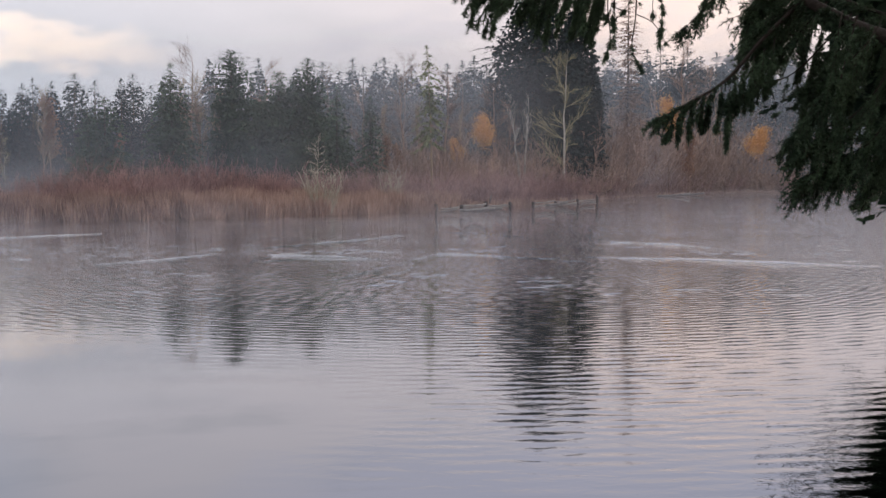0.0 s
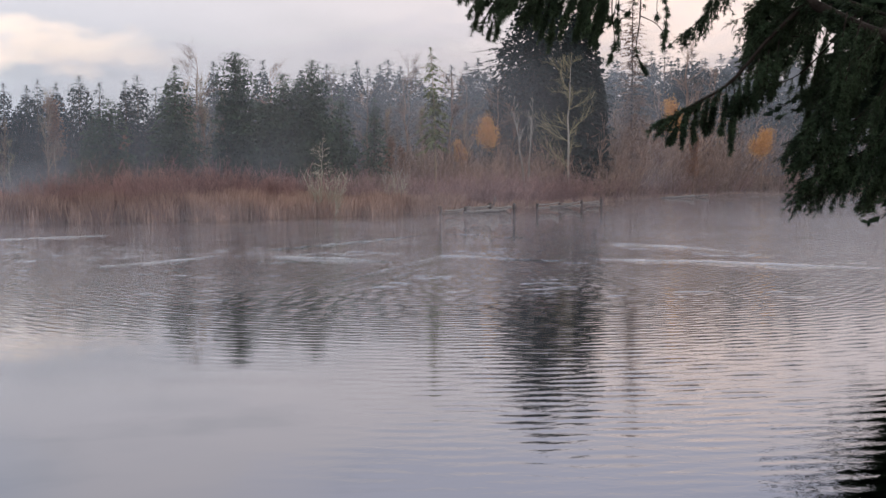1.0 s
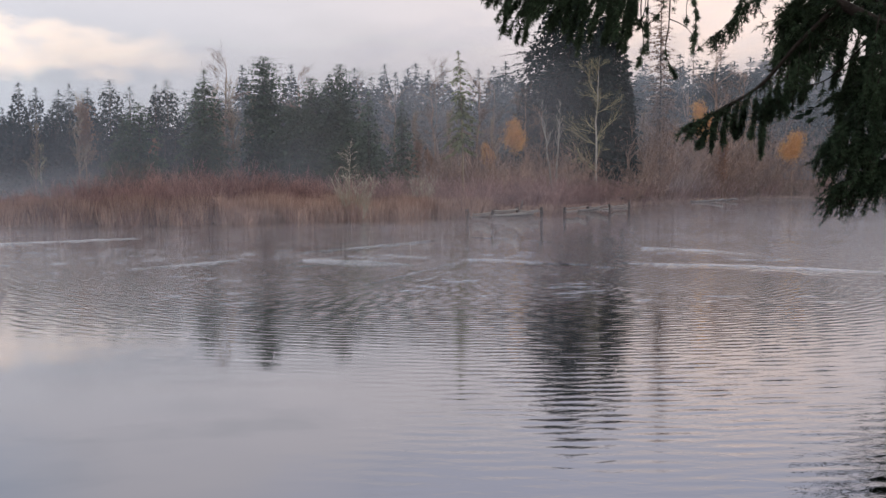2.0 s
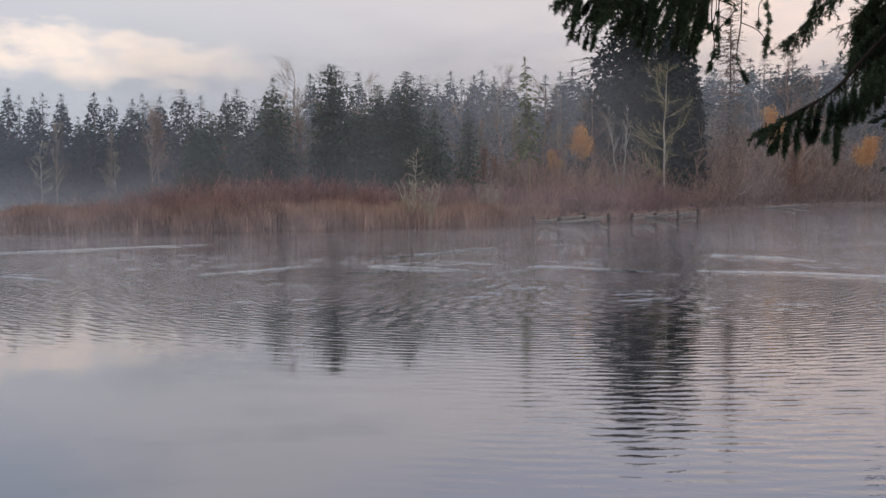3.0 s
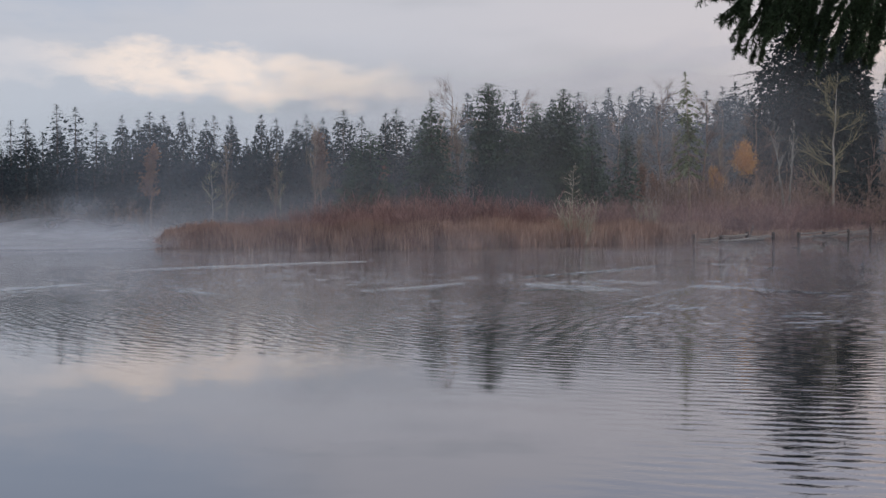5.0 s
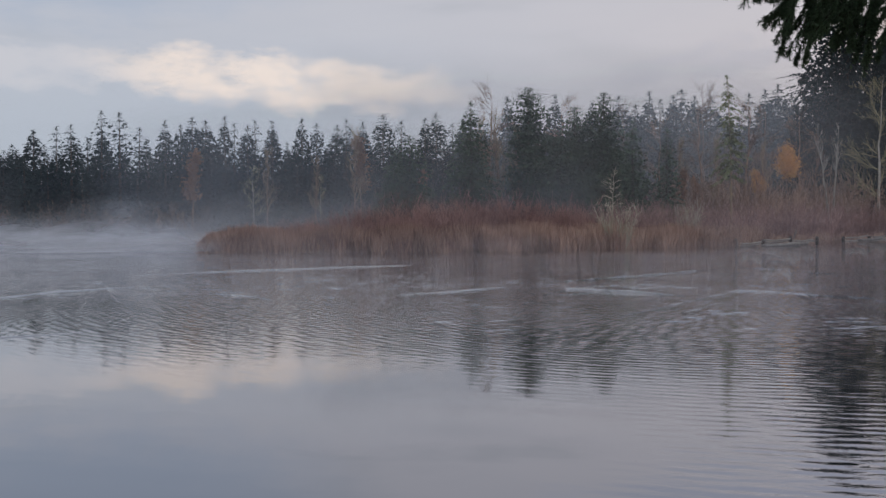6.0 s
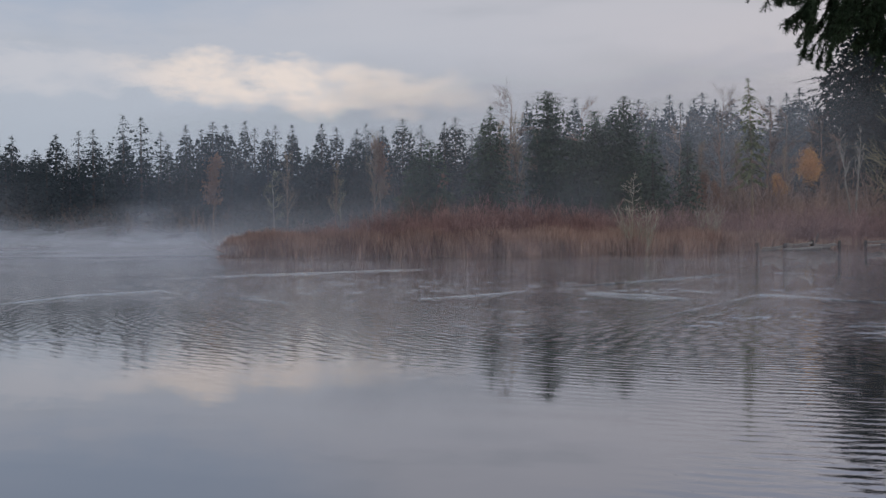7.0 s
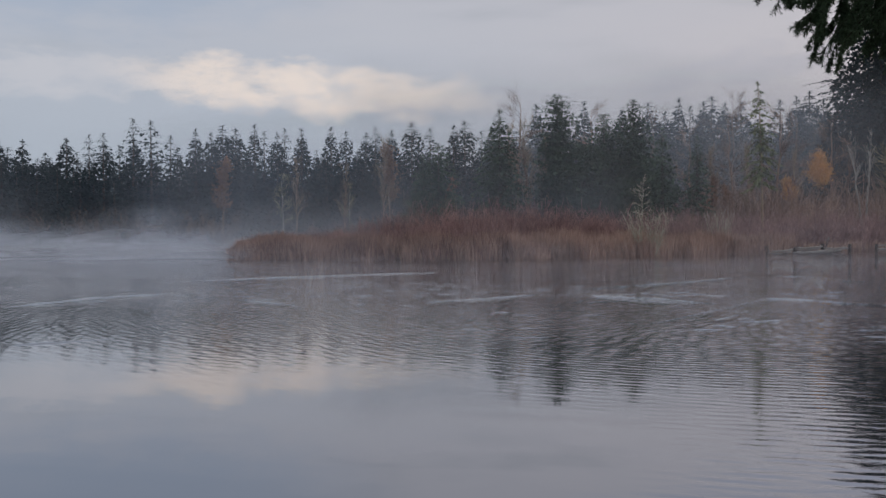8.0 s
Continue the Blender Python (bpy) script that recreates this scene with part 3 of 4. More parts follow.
def bare_tree(name, h, seed, bark, label, forks=1, spread=0.7, up=0.5, girth=0.011, levels=3, trunk_bark=None, start=0.25, twig=1.0, leaves=None, leaf_n=0, leaf_size=0.25, scatter=0.3):
    """A leafless tree: trunk stems and a mesh of finer and finer branches."""
    rng = np.random.default_rng(seed)
    tree = tagged(new(name), label, "tree")
    segs = []
    for k in range(forks):
        lean = Vector((rng.normal(0, 0.03 + 0.09 * (forks - 1)), rng.normal(0, 0.03 + 0.07 * (forks - 1)), 1)).normalized()
        top = h * (1 - 0.2 * k * rng.random())
        n = 9
        pts = [lean * (top * i / n) + Vector((rng.normal(0, 0.008 * h), rng.normal(0, 0.008 * h), 0)) * (i / n) for i in range(n + 1)]
        rr = [girth * h * (1 - i / n) ** 0.85 + 0.012 for i in range(n + 1)]
        pts[0] = Vector((0.12 * k, 0, -0.3))
        tv, tf = path_tube(pts, rr, 6)
        part("trunk", raw_mesh("trunk", tv, tf, trunk_bark or bark, True), tree)
        for i in range(1, n):
            if i / n < start:
                continue
            for _ in range(3):
                a = Vector((*rng.normal(0, 1, 2), 0)).normalized()
                d = (a * spread + Vector((0, 0, up + 0.25))).normalized()
                f = rng.uniform(0, 1)
                grow(rng, pts[i].lerp(pts[i + 1], float(f)), d, top * 0.20 * (1.15 - 0.75 * i / n) * float(rng.uniform(0.6, 1.3)), rr[i] * 0.42, levels - 1, segs, 0.75, up)
    s = np.array(segs)
    s[:, [3, 7]] = np.maximum(s[:, [3, 7]], 0.009 * twig)
    v, f = tubes(s, 3)
    part("branches", raw_mesh("branches", v, f, bark), tree)["kind"] = "stuff"
    if leaves is not None:
        pick = rng.integers(0, len(s), leaf_n)
        c = s[pick, 4:7] + rng.normal(0, scatter, (leaf_n, 3))
        d = unit(rng.normal(0, 1, (leaf_n, 3)))
        lv, lf = sprays(c, d, unit(np.cross(d, rng.normal(0, 1, (leaf_n, 3)))), leaf_size * rng.uniform(0.5, 1.1, leaf_n), leaf_size * 0.33 * np.ones(leaf_n))
        part("leaves", raw_mesh("leaves", lv, lf, leaves), tree)
    return tree


def shrub(name, h, spread, seed, mat, label, stems=28, twigs=420, thick=0.02, blade=0.014):
    """A thicket shrub: stems fanning up out of one base, thick with fine upright twigs. One mesh."""
    rng = np.random.default_rng(seed)
    segs = []
    for _ in range(stems):
        th, out = rng.uniform(0, 6.283), rng.uniform(0.1, 1.0) ** 0.7
        p = np.array([math.cos(th), math.sin(th), 0]) * spread * 0.45 * rng.random()
        top = h * rng.uniform(0.5, 1.0) * (1 - 0.3 * out ** 2)
        d = np.array([math.cos(th) * spread * out / h, math.sin(th) * spread * out / h, 1.0])
        pts = [p]
        for i in range(3):
            pts.append(pts[-1] + d * top / 3 + rng.normal(0, 0.04 * h, 3) * np.array([1, 1, 0.3]))
            d = d * np.array([1.25, 1.25, 1])
        for i in range(3):
            segs.append([*pts[i] - (np.array([0, 0, 0.2]) if i == 0 else 0), thick * (1 - 0.25 * i), *pts[i + 1], thick * (0.75 - 0.25 * i) + 0.003])
    s = np.array(segs)
    v, f = tubes(s, 3)
    pick = rng.integers(0, len(s), twigs)
    c = s[pick, 0:3] + (s[pick, 4:7] - s[pick, 0:3]) * rng.random((twigs, 1))
    d = unit(rng.normal(0, 0.45, (twigs, 3)) + np.array([0, 0, 0.75]))
    tv, tf = sprays(c, d, unit(np.cross(d, rng.normal(0, 1, (twigs, 3)))), h * rng.uniform(0.10, 0.30, twigs), blade * rng.uniform(0.6, 1.3, twigs))
    v, f = join([(v, f), (tv, tf)])
    return tagged(new(name, raw_mesh(name, v, f, mat)), label, "shrub")


def stand(ob, az, dist, turn=0.0, sx=1.0, sz=1.0, copy=True):
    """Puts a thing (or a copy of it) on the ground at a bearing and distance."""
    x, y = dist * math.sin(radians(az)), dist * math.cos(radians(az))
    if copy:
        sx, sz = sx / ob.scale.x, sz / ob.scale.z
    m = Matrix.Translation((x, y, float(ground_z(x, y)))) @ Matrix.Rotation(turn, 4, "Z") @ Matrix.Diagonal((sx, sx, sz, 1))
    if copy:
        return copy_thing(ob, m)
    ob.matrix_basis = m
    return ob


# ------------------------------------------------------------------ the far woods
rnd = random.Random(11)
FAR = []
FAR_KINDS = (
    (3.9, SPIRE, 0.30, 0.04, 44, 7, 0.0), (4.3, SPIRE, 0.55, 0.10, 30, 6, 0.25), (4.4, CONE, 0.25, 0.03, 46, 7, 0.0),
    (3.5, CONE, 0.40, 0.05, 40, 6, 0.10), (4.1, BROAD, 0.35, 0.04, 42, 7, 0.05),
)
for k, (r, outl, rag, bare, tiers, per, gap) in enumerate(FAR_KINDS):
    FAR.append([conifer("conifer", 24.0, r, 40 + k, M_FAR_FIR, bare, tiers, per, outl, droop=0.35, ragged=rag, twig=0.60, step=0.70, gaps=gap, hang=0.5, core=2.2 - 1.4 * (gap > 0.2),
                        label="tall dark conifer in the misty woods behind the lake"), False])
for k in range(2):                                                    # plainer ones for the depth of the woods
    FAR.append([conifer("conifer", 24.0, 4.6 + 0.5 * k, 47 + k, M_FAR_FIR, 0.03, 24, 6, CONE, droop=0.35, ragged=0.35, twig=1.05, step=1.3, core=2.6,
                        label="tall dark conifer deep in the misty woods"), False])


def far_conifer(az, slope, dist, wide=1.0, kind=None, deep=False):
    k = rnd.randrange(5) if kind is None else kind
    k = 5 + rnd.randrange(2) if deep else k
    tree, used = FAR[k]
    x, y = dist * math.sin(radians(az)), dist * math.cos(radians(az))
    s = (EYE + slope * dist - float(ground_z(x, y))) / 24.1
    FAR[k][1] = True
    ob = stand(tree, az, dist, rnd.uniform(0, 6.28), s * wide * rnd.uniform(0.85, 1.2), s, copy=used)
    return tagged(ob, group="far woods")


# far bank beyond the open water: bearing and height of each tip
LEFT_TIPS = [(-40.2, .073), (-39.4, .0625), (-38.8, .064), (-38.2, .065), (-37.4, .083), (-36.9, .070), (-36.3, .0864), (-35.6, .088), (-34.8, .077), (-34.1, .102),
             (-33.2, .1006), (-32.2, .087), (-30.9, .0935), (-30.1, .0906), (-29.5, .097), (-28.8, .0946), (-27.8, .0985), (-27.3, .092), (-26.6, .0907), (-26.2, .095), (-25.3, .095)]
for a, s in LEFT_TIPS:
    far_conifer(a, s, rnd.uniform(174, 188), 1.1, 1 if -38 < a < -32 else None)
for a in np.arange(-56, -40.5, 0.9):
    far_conifer(a, rnd.uniform(.065, .095), rnd.uniform(176, 195))
for a in np.arange(-41, -24.5, 0.55):
    far_conifer(a + rnd.uniform(-.2, .2), rnd.uniform(.045, .066), rnd.uniform(172, 180), 1.25, deep=True)
MID_TIPS = [(-24.5, .0744), (-23.7, .0964), (-22.9, .0927), (-21.8, .0912), (-21.3, .0971), (-20.4, .0938), (-19.3, .1019), (-18.3, .0954), (-17.0, .0979), (-16.4, .1027)]
for a, s in MID_TIPS:
    far_conifer(a, s, rnd.uniform(180, 198), 1.05)
for a in np.arange(-24.5, -15.5, 0.6):
    far_conifer(a + rnd.uniform(-.2, .2), rnd.uniform(.05, .075), rnd.uniform(176, 188), 1.2, deep=True)
BACK_TIPS = [(-15.5, .0923), (-14.9, .090), (-12.5, .1175), (-9.9, .1193), (-7.9, .110), (-6.5, .1162), (-5.6, .108), (-4.87, .1201), (-4.3, .112), (-3.6, .116), (-3.18, .1206), (-2.5, .114),
             (-1.68, .1134), (.27, .1151), (1.08, .1176), (1.72, .1216), (2.4, .112), (9.2, .118), (10.2, .115), (11.0, .125), (11.7, .128), (12.4, .118), (13.1, .1255), (13.8, .117), (14.6, .120), (15.4, .127), (16.2, .119), (17.2, .124), (18.4, .122)]
for a, s in BACK_TIPS:
    far_conifer(a, s, rnd.uniform(205, 235) if a < 3 else rnd.uniform(318, 345), 1.25)
for a in np.arange(-15, 4, 0.75):
    far_conifer(a + rnd.uniform(-.25, .25), rnd.uniform(.07, .10), rnd.uniform(206, 240), 1.15, deep=True)
for a in np.arange(8, 30, 0.8):
    far_conifer(a + rnd.uniform(-.3, .3), rnd.uniform(.085, .118), rnd.uniform(322, 350), 1.2, deep=True)

for a in np.arange(-43, -15, 1.1):
    far_conifer(a + rnd.uniform(-.2, .2), rnd.uniform(.062, .084), rnd.uniform(188, 204), 1.25, deep=True)
for a in np.arange(8, 24, 0.9):
    far_conifer(a + rnd.uniform(-.2, .2), rnd.uniform(.08, .11), rnd.uniform(345, 360), 1.35, deep=True)

for a in np.arange(-15, 4, 0.7):
    far_conifer(a + rnd.uniform(-.25, .25), rnd.uniform(.078, .099), rnd.uniform(206, 216), 1.2, deep=True)

# ------------------------------------------------------------------ the wooded point: single trees
dark = "dark green conifer behind the reed bed"
stand(conifer("conifer", 12.2, 3.7, 1, M_FIR, 0.04, 38, 8, BROAD, twig=0.36, step=0.27, label=dark), -17.85, 125, copy=False)
stand(conifer("conifer", 11.0, 3.0, 2, M_FIR, 0.04, 34, 8, CONE, twig=0.36, step=0.27, label=dark), -18.7, 127, copy=False)
stand(conifer("conifer", 17.2, 4.8, 3, M_FIR, 0.04, 50, 8, CONE, twig=0.40, step=0.24, label=dark), -14.5, 134, copy=False)
stand(conifer("conifer", 18.1, 3.2, 4, M_FIR, 0.04, 54, 9, OVAL, droop=0.1, ragged=0.35, twig=0.42, step=0.27, hang=0.2, tuft=0.45, label="tall round-topped dark evergreen on the wooded point"), -11.35, 128, copy=False)
stand(conifer("conifer", 16.0, 5.0, 5, M_FIR, 0.03, 50, 9, BROAD, droop=0.2, ragged=0.4, twig=0.42, step=0.27, hang=0.3, tuft=0.35, label="broad dark evergreen on the wooded point"), -8.85, 130, copy=False)
stand(conifer("conifer", 17.6, 4.5, 6, M_FIR, 0.03, 54, 9, BROAD, droop=0.2, ragged=0.4, twig=0.42, step=0.27, hang=0.3, tuft=0.35, label="broad dark evergreen on the wooded point"), -7.3, 129, copy=False)
stand(conifer("conifer", 12.0, 4.6, 7, M_FIR, 0.03, 40, 9, OVAL, droop=0.2, ragged=0.4, twig=0.42, step=0.27, hang=0.3, tuft=0.35, label="low broad dark evergreen on the wooded point"), -9.9, 126, copy=False)
stand(conifer("conifer", 10.5, 4.4, 16, M_FIR, 0.03, 36, 9, BROAD, droop=0.2, ragged=0.4, twig=0.42, step=0.27, hang=0.3, tuft=0.3, label="low broad dark evergreen on the wooded point"), -6.7, 124, copy=False)
stand(conifer("conifer", 13.8, 2.4, 8, M_FIR, 0.04, 42, 7, SPIRE, ragged=0.35, twig=0.34, step=0.27, label=dark), -5.75, 121, copy=False)
stand(conifer("conifer", 13.0, 2.1, 9, M_FIR, 0.04, 42, 7, SPIRE, ragged=0.35, twig=0.32, step=0.27, label="slim dark conifer above the red thicket"), -3.95, 124, copy=False)
stand(conifer("conifer", 17.9, 1.9, 10, M_PALE_FIR, 0.40, 26, 5, SPIRE, droop=0.5, ragged=0.8, twig=0.38, step=0.16, gaps=0.22, core=0.3, hang=1.0, girth=0.007, lean=-0.5, bark=M_TAN, label="thin ragged mossy conifer on the lake edge"), -0.60, 116, copy=False)
HUGE = ((0, 0.9), (0.08, 1.0), (0.3, 0.98), (0.5, 0.93), (0.62, 0.80), (0.78, 0.50), (0.9, 0.24), (1, 0.04))
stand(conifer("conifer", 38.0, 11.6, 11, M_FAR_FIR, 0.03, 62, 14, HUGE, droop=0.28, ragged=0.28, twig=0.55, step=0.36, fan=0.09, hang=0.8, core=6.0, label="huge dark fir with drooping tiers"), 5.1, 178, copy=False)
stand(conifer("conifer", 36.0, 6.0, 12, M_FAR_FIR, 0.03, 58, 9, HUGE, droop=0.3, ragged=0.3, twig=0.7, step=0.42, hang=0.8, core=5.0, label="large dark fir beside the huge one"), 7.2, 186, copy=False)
stand(conifer("conifer", 43.0, 4.2, 13, M_TWIG, 0.15, 60, 6, SPIRE, droop=0.2, ragged=0.4, twig=0.5, step=0.4, core=0.0, girth=0.007, label="tall thin grey larch, nearly bare"), 10.0, 206, copy=False)

# bare trees
t1 = bare_tree("bare_tree", 20.5, 21, M_TWIG, "leafless grey deciduous tree among the conifers", start=0.35, spread=0.8, up=0.3)
stand(t1, -13.55, 150, copy=False)
for a, d, s in ((-6.0, 205, 1.12), (-2.2, 205, 1.26), (0.9, 190, 1.0), (-9.3, 190, 1.1), (12.6, 300, 2.0), (14.0, 290, 1.6)):
    stand(t1, a, d, rnd.uniform(0, 6), s, s)
t2 = bare_tree("bare_tree", 15.5, 22, M_TAN, "leafless tan birch with fine upright twigs", start=0.2, spread=0.4, up=0.9, trunk_bark=M_TWIG)
stand(t2, -12.9, 138, copy=False)
for a, d, s in ((-13.7, 137, 0.95), (-12.1, 140, 0.9), (-20.9, 168, 1.0), (-25.6, 166, 0.8), (-23.0, 160, 0.7)):
    stand(t2, a, d, rnd.uniform(0, 6), s, s)
snag = bare_tree("dead_tree", 14.0, 23, M_BIRCH, "pale dead forked tree standing before the dark fir", forks=2, spread=0.5, up=0.8, levels=2, girth=0.014, start=0.45, twig=1.9)
stand(snag, 4.35, 153, 0.0, 1.0, 1.03, copy=False)
birch = bare_tree("birch", 21.0, 24, M_OLIVE, "tall pale leafless birch before the dark fir", spread=1.1, up=0.35, girth=0.011, start=0.22, trunk_bark=M_BIRCH, twig=1.6)
stand(birch, 6.6, 166, 1.0, 1.05, 1.12, copy=False)
dead = bare_tree("dead_tree", 7.2, 27, M_LICHEN, "small lichen-grey dead tree in the reeds", spread=1.1, up=0.15, girth=0.008, start=0.4, twig=1.8, levels=2)
stand(dead, -6.9, 99, copy=False)
bush = shrub("dead_bush", 5.4, 2.7, 26, M_LICHEN, "pale lichen-covered dead bush in the reeds", stems=30, twigs=380, thick=0.035, blade=0.022)
stand(bush, -6.5, 98, copy=False)
stand(bush, -2.9, 108, 2.0, 0.6, 0.9)
for a, d, s in ((-22.7, 162, 0.42), (-26.3, 166, 0.5)):
    stand(birch, a, d, rnd.uniform(0, 6), s * 0.8, s)

for a, d, s in ((-4.2, 150, 0.75), (-3.0, 146, 0.8), (-2.0, 150, 0.85), (-1.2, 144, 0.8), (0.0, 148, 0.85), (1.2, 156, 0.8), (2.8, 158, 0.8), (3.4, 162, 0.7), (9.0, 215, 1.1), (10.6, 238, 1.1), (12.9, 262, 1.3), (14.6, 290, 1.4), (16.2, 312, 1.4), (18.0, 322, 1.5)):
    stand(t1 if rnd.random() < 0.5 else t2, a, d, rnd.uniform(0, 6), s * 1.15, s)

# autumn colour
gold = bare_tree("maple", 11.5, 31, M_TWIG, "small maple with bright orange autumn leaves", spread=0.9, up=0.3, start=0.6, leaves=M_ORANGE, leaf_n=4200, leaf_size=0.27, scatter=0.6)
stand(gold, 2.2, 152, 0.0, 0.74, 0.93, copy=False)
stand(gold, 0.75, 152, 2.0, 0.5, 0.66)
stand(gold, 12.2, 236, 1.0, 1.0, 1.6)
stand(gold, 16.7, 246, 4.0, 1.1, 1.25)
rust = bare_tree("alder", 12.0, 32, M_TWIG, "slender alder with rust-brown leaves", spread=0.5, up=0.8, start=0.3, leaves=M_RUST, leaf_n=1500, leaf_size=0.38)
stand(rust, -29.55, 166, copy=False)
for a, d, s in ((-20.5, 172, 1.15), (-17.2, 160, 0.7), (-3.2, 128, 0.62), (-2.4, 130, 0.55), (11.4, 225, 1.0), (13.2, 232, 1.1)):
    stand(rust, a, d, rnd.uniform(0, 6), s * 0.9, s)

# ------------------------------------------------------------------ thickets along the shore
RED = [shrub("shrub", 3.6, 2.2, 50 + k, M_RED, "dense dark red leafless shrub behind the reeds") for k in range(3)]
BROWN = [shrub("shrub", 6.0, 3.2, 60 + k, M_TWIG, "tall grey-brown leafless willow shrub", stems=30, twigs=480, blade=0.017) for k in range(3)]
TAN = [shrub("shrub", 5.0, 2.6, 70 + k, M_TAN, "tan leafless shrub on the lake edge", stems=30, twigs=420, blade=0.015) for k in range(2)]
WARM = [shrub("shrub", 6.0, 3.4, 75 + k, M_WARM, "tall rusty-brown leafless shrub by the cove", stems=30, twigs=520, blade=0.02) for k in range(3)]
placed = set()


def thicket(kinds, az, dist, s, sz=None):
    ob = rnd.choice(kinds)
    stand(ob, az, dist, rnd.uniform(0, 6.28), s, sz or s, copy=ob.name in placed)
    placed.add(ob.name)


for a in np.arange(-26.5, 9.5, 0.72):
    for row in range(3):
        b = a + rnd.uniform(-.3, .3)
        tall = np.interp(b, [-26, -22, -17, -14, -8, 0, 9], [0.6, 1.0, 1.3, 1.45, 1.25, 1.2, 1.4])
        thicket(RED, b, float(shore(b)) + np.interp(b, [-2, 1], [8, 3]) + 5 * row + rnd.uniform(-2, 2), tall * rnd.uniform(0.8, 1.15))
for a, d, s in ((-18.6, 112, 1.05), (-17.6, 110, 1.0), (-19.4, 116, 0.8), (-16.6, 114, 0.9), (-14.2, 116, 0.7), (-21.0, 120, 0.7), (-22.5, 122, 0.6), (-1.6, 122, 0.8), (-.4, 124, 0.9), (1.0, 132, 1.0), (2.2, 142, 1.0), (3.4, 150, 0.9)):
    thicket(BROWN, a, d, s)
for a, d, s in ((-4.6, 112, 0.95), (-3.7, 112, 0.9), (-3.0, 113, 0.75), (-5.3, 114, 0.7), (.4, 122, 0.8), (1.6, 130, 0.8), (3.0, 142, 0.9), (7.3, 166, 1.0), (8.4, 178, 1.1)):
    thicket(TAN, a, d, s)
for a in np.arange(-4.5, 8.4, 0.6):                                   # taller scrub between the reeds and the woods
    for row in range(2):
        b = a + rnd.uniform(-.3, .3)
        thicket(WARM + BROWN + RED, b, float(shore(b)) + 22 + 11 * row + rnd.uniform(-4, 4), rnd.uniform(1.1, 1.5) * (1 + 0.25 * row))
for a in np.arange(8.3, 26, 0.7):
    for row in range(3):
        b = a + rnd.uniform(-.3, .3)
        d = float(shore(min(b, 23))) + 5 + row * 9 + rnd.uniform(-2, 2)
        thicket(WARM + BROWN if row else WARM + RED, b, d, rnd.uniform(1.2, 1.8) * (1 + 0.55 * row) * np.interp(b, [8, 14], [0.9, 1.2]))
for a in np.arange(-45, -29.6, 0.8):
    thicket(BROWN, a + rnd.uniform(-.3, .3), float(shore(a)) + 5 + rnd.uniform(0, 3), rnd.uniform(0.7, 1.2))


# ------------------------------------------------------------------ the reed bed
def reed_bed(name, az0, az1, count, depth, height, seed):
    rng = np.random.default_rng(seed)
    az = rng.uniform(az0, az1, count)
    back = depth * rng.random(count) ** 1.3
    edge = 1.0 * np.sin(az * 2.1) + 0.35 * np.sin(az * 5.3 + 1) + rng.normal(0, 0.35, count)
    r = shore(az) + back + edge - 0.5
    x, y = r * np.sin(np.radians(az)), r * np.cos(np.radians(az))
    z = np.maximum(ground_z(x, y), -0.5)
    hf = np.interp(az, [-29.3, -28.7, -27.6, -12, 0, 3, 9], [0.15, 0.65, 0.95, 1.0, 0.85, 0.6, 0.5])
    h = height * hf * (0.84 + 0.12 * np.sin(az * 1.7 + back * 0.4) + 0.10 * np.sin(az * 7.3 + back)) * rng.uniform(0.5, 1.15, count)
    base = np.stack([x, y, z - 0.1], 1)
    tip = base + np.stack([rng.normal(0, 0.16, count) * h, rng.normal(0, 0.16, count) * h, h + 0.1], 1)
    mid = base * 0.45 + tip * 0.55 + np.stack([rng.normal(0, 0.06, count), rng.normal(0, 0.06, count), 0.08 * h], 1)
    th = rng.uniform(0, 3.14, count)
    w = np.stack([np.cos(th), np.sin(th), 0 * th], 1) * (0.020 + 0.022 * rng.random(count))[:, None]
    v = np.stack([base - w, base + w, mid + w * 0.8, tip, mid - w * 0.8], 1).reshape(-1, 3)
    f = ((np.arange(count) * 5)[:, None] + np.arange(5)[None]).tolist()
    return tagged(new(name, raw_mesh(name, v, f, M_REED)), "dense bed of dry rust-brown reeds in the water", "reeds", kind="stuff")


reed_bed("reeds", -29.4, -14.0, 30000, 11.0, 2.25, 5)
reed_bed("reeds", -14.0, 1.0, 30000, 10.0, 2.35, 6)
reed_bed("reeds", 1.0, 24.0, 9000, 7.0, 1.6, 7)


# ------------------------------------------------------------------ old fence along the water's edge
def rough_beam(length, a, b, seed):
    """A worn, slightly bent timber along x, rounded and uneven at the edges."""
    rng = np.random.default_rng(seed)
    n = 7
    verts, faces = [], []
    for i in range(n):
        sag = 0.02 * length * math.sin(math.pi * i / (n - 1)) * rng.uniform(0.3, 1)
        for k in range(8):
            th = math.pi / 4 * k + 0.39
            w = rng.uniform(0.9, 1.08)
            verts.append((length * i / (n - 1), a * math.cos(th) * w, b * math.sin(th) * w - sag))
    for i in range(n - 1):
        for k in range(8):
            faces.append((i * 8 + k, i * 8 + (k + 1) % 8, (i + 1) * 8 + (k + 1) % 8, (i + 1) * 8 + k))
    faces += [tuple(range(7, -1, -1)), tuple(range((n - 1) * 8, n * 8))]
    return verts, faces


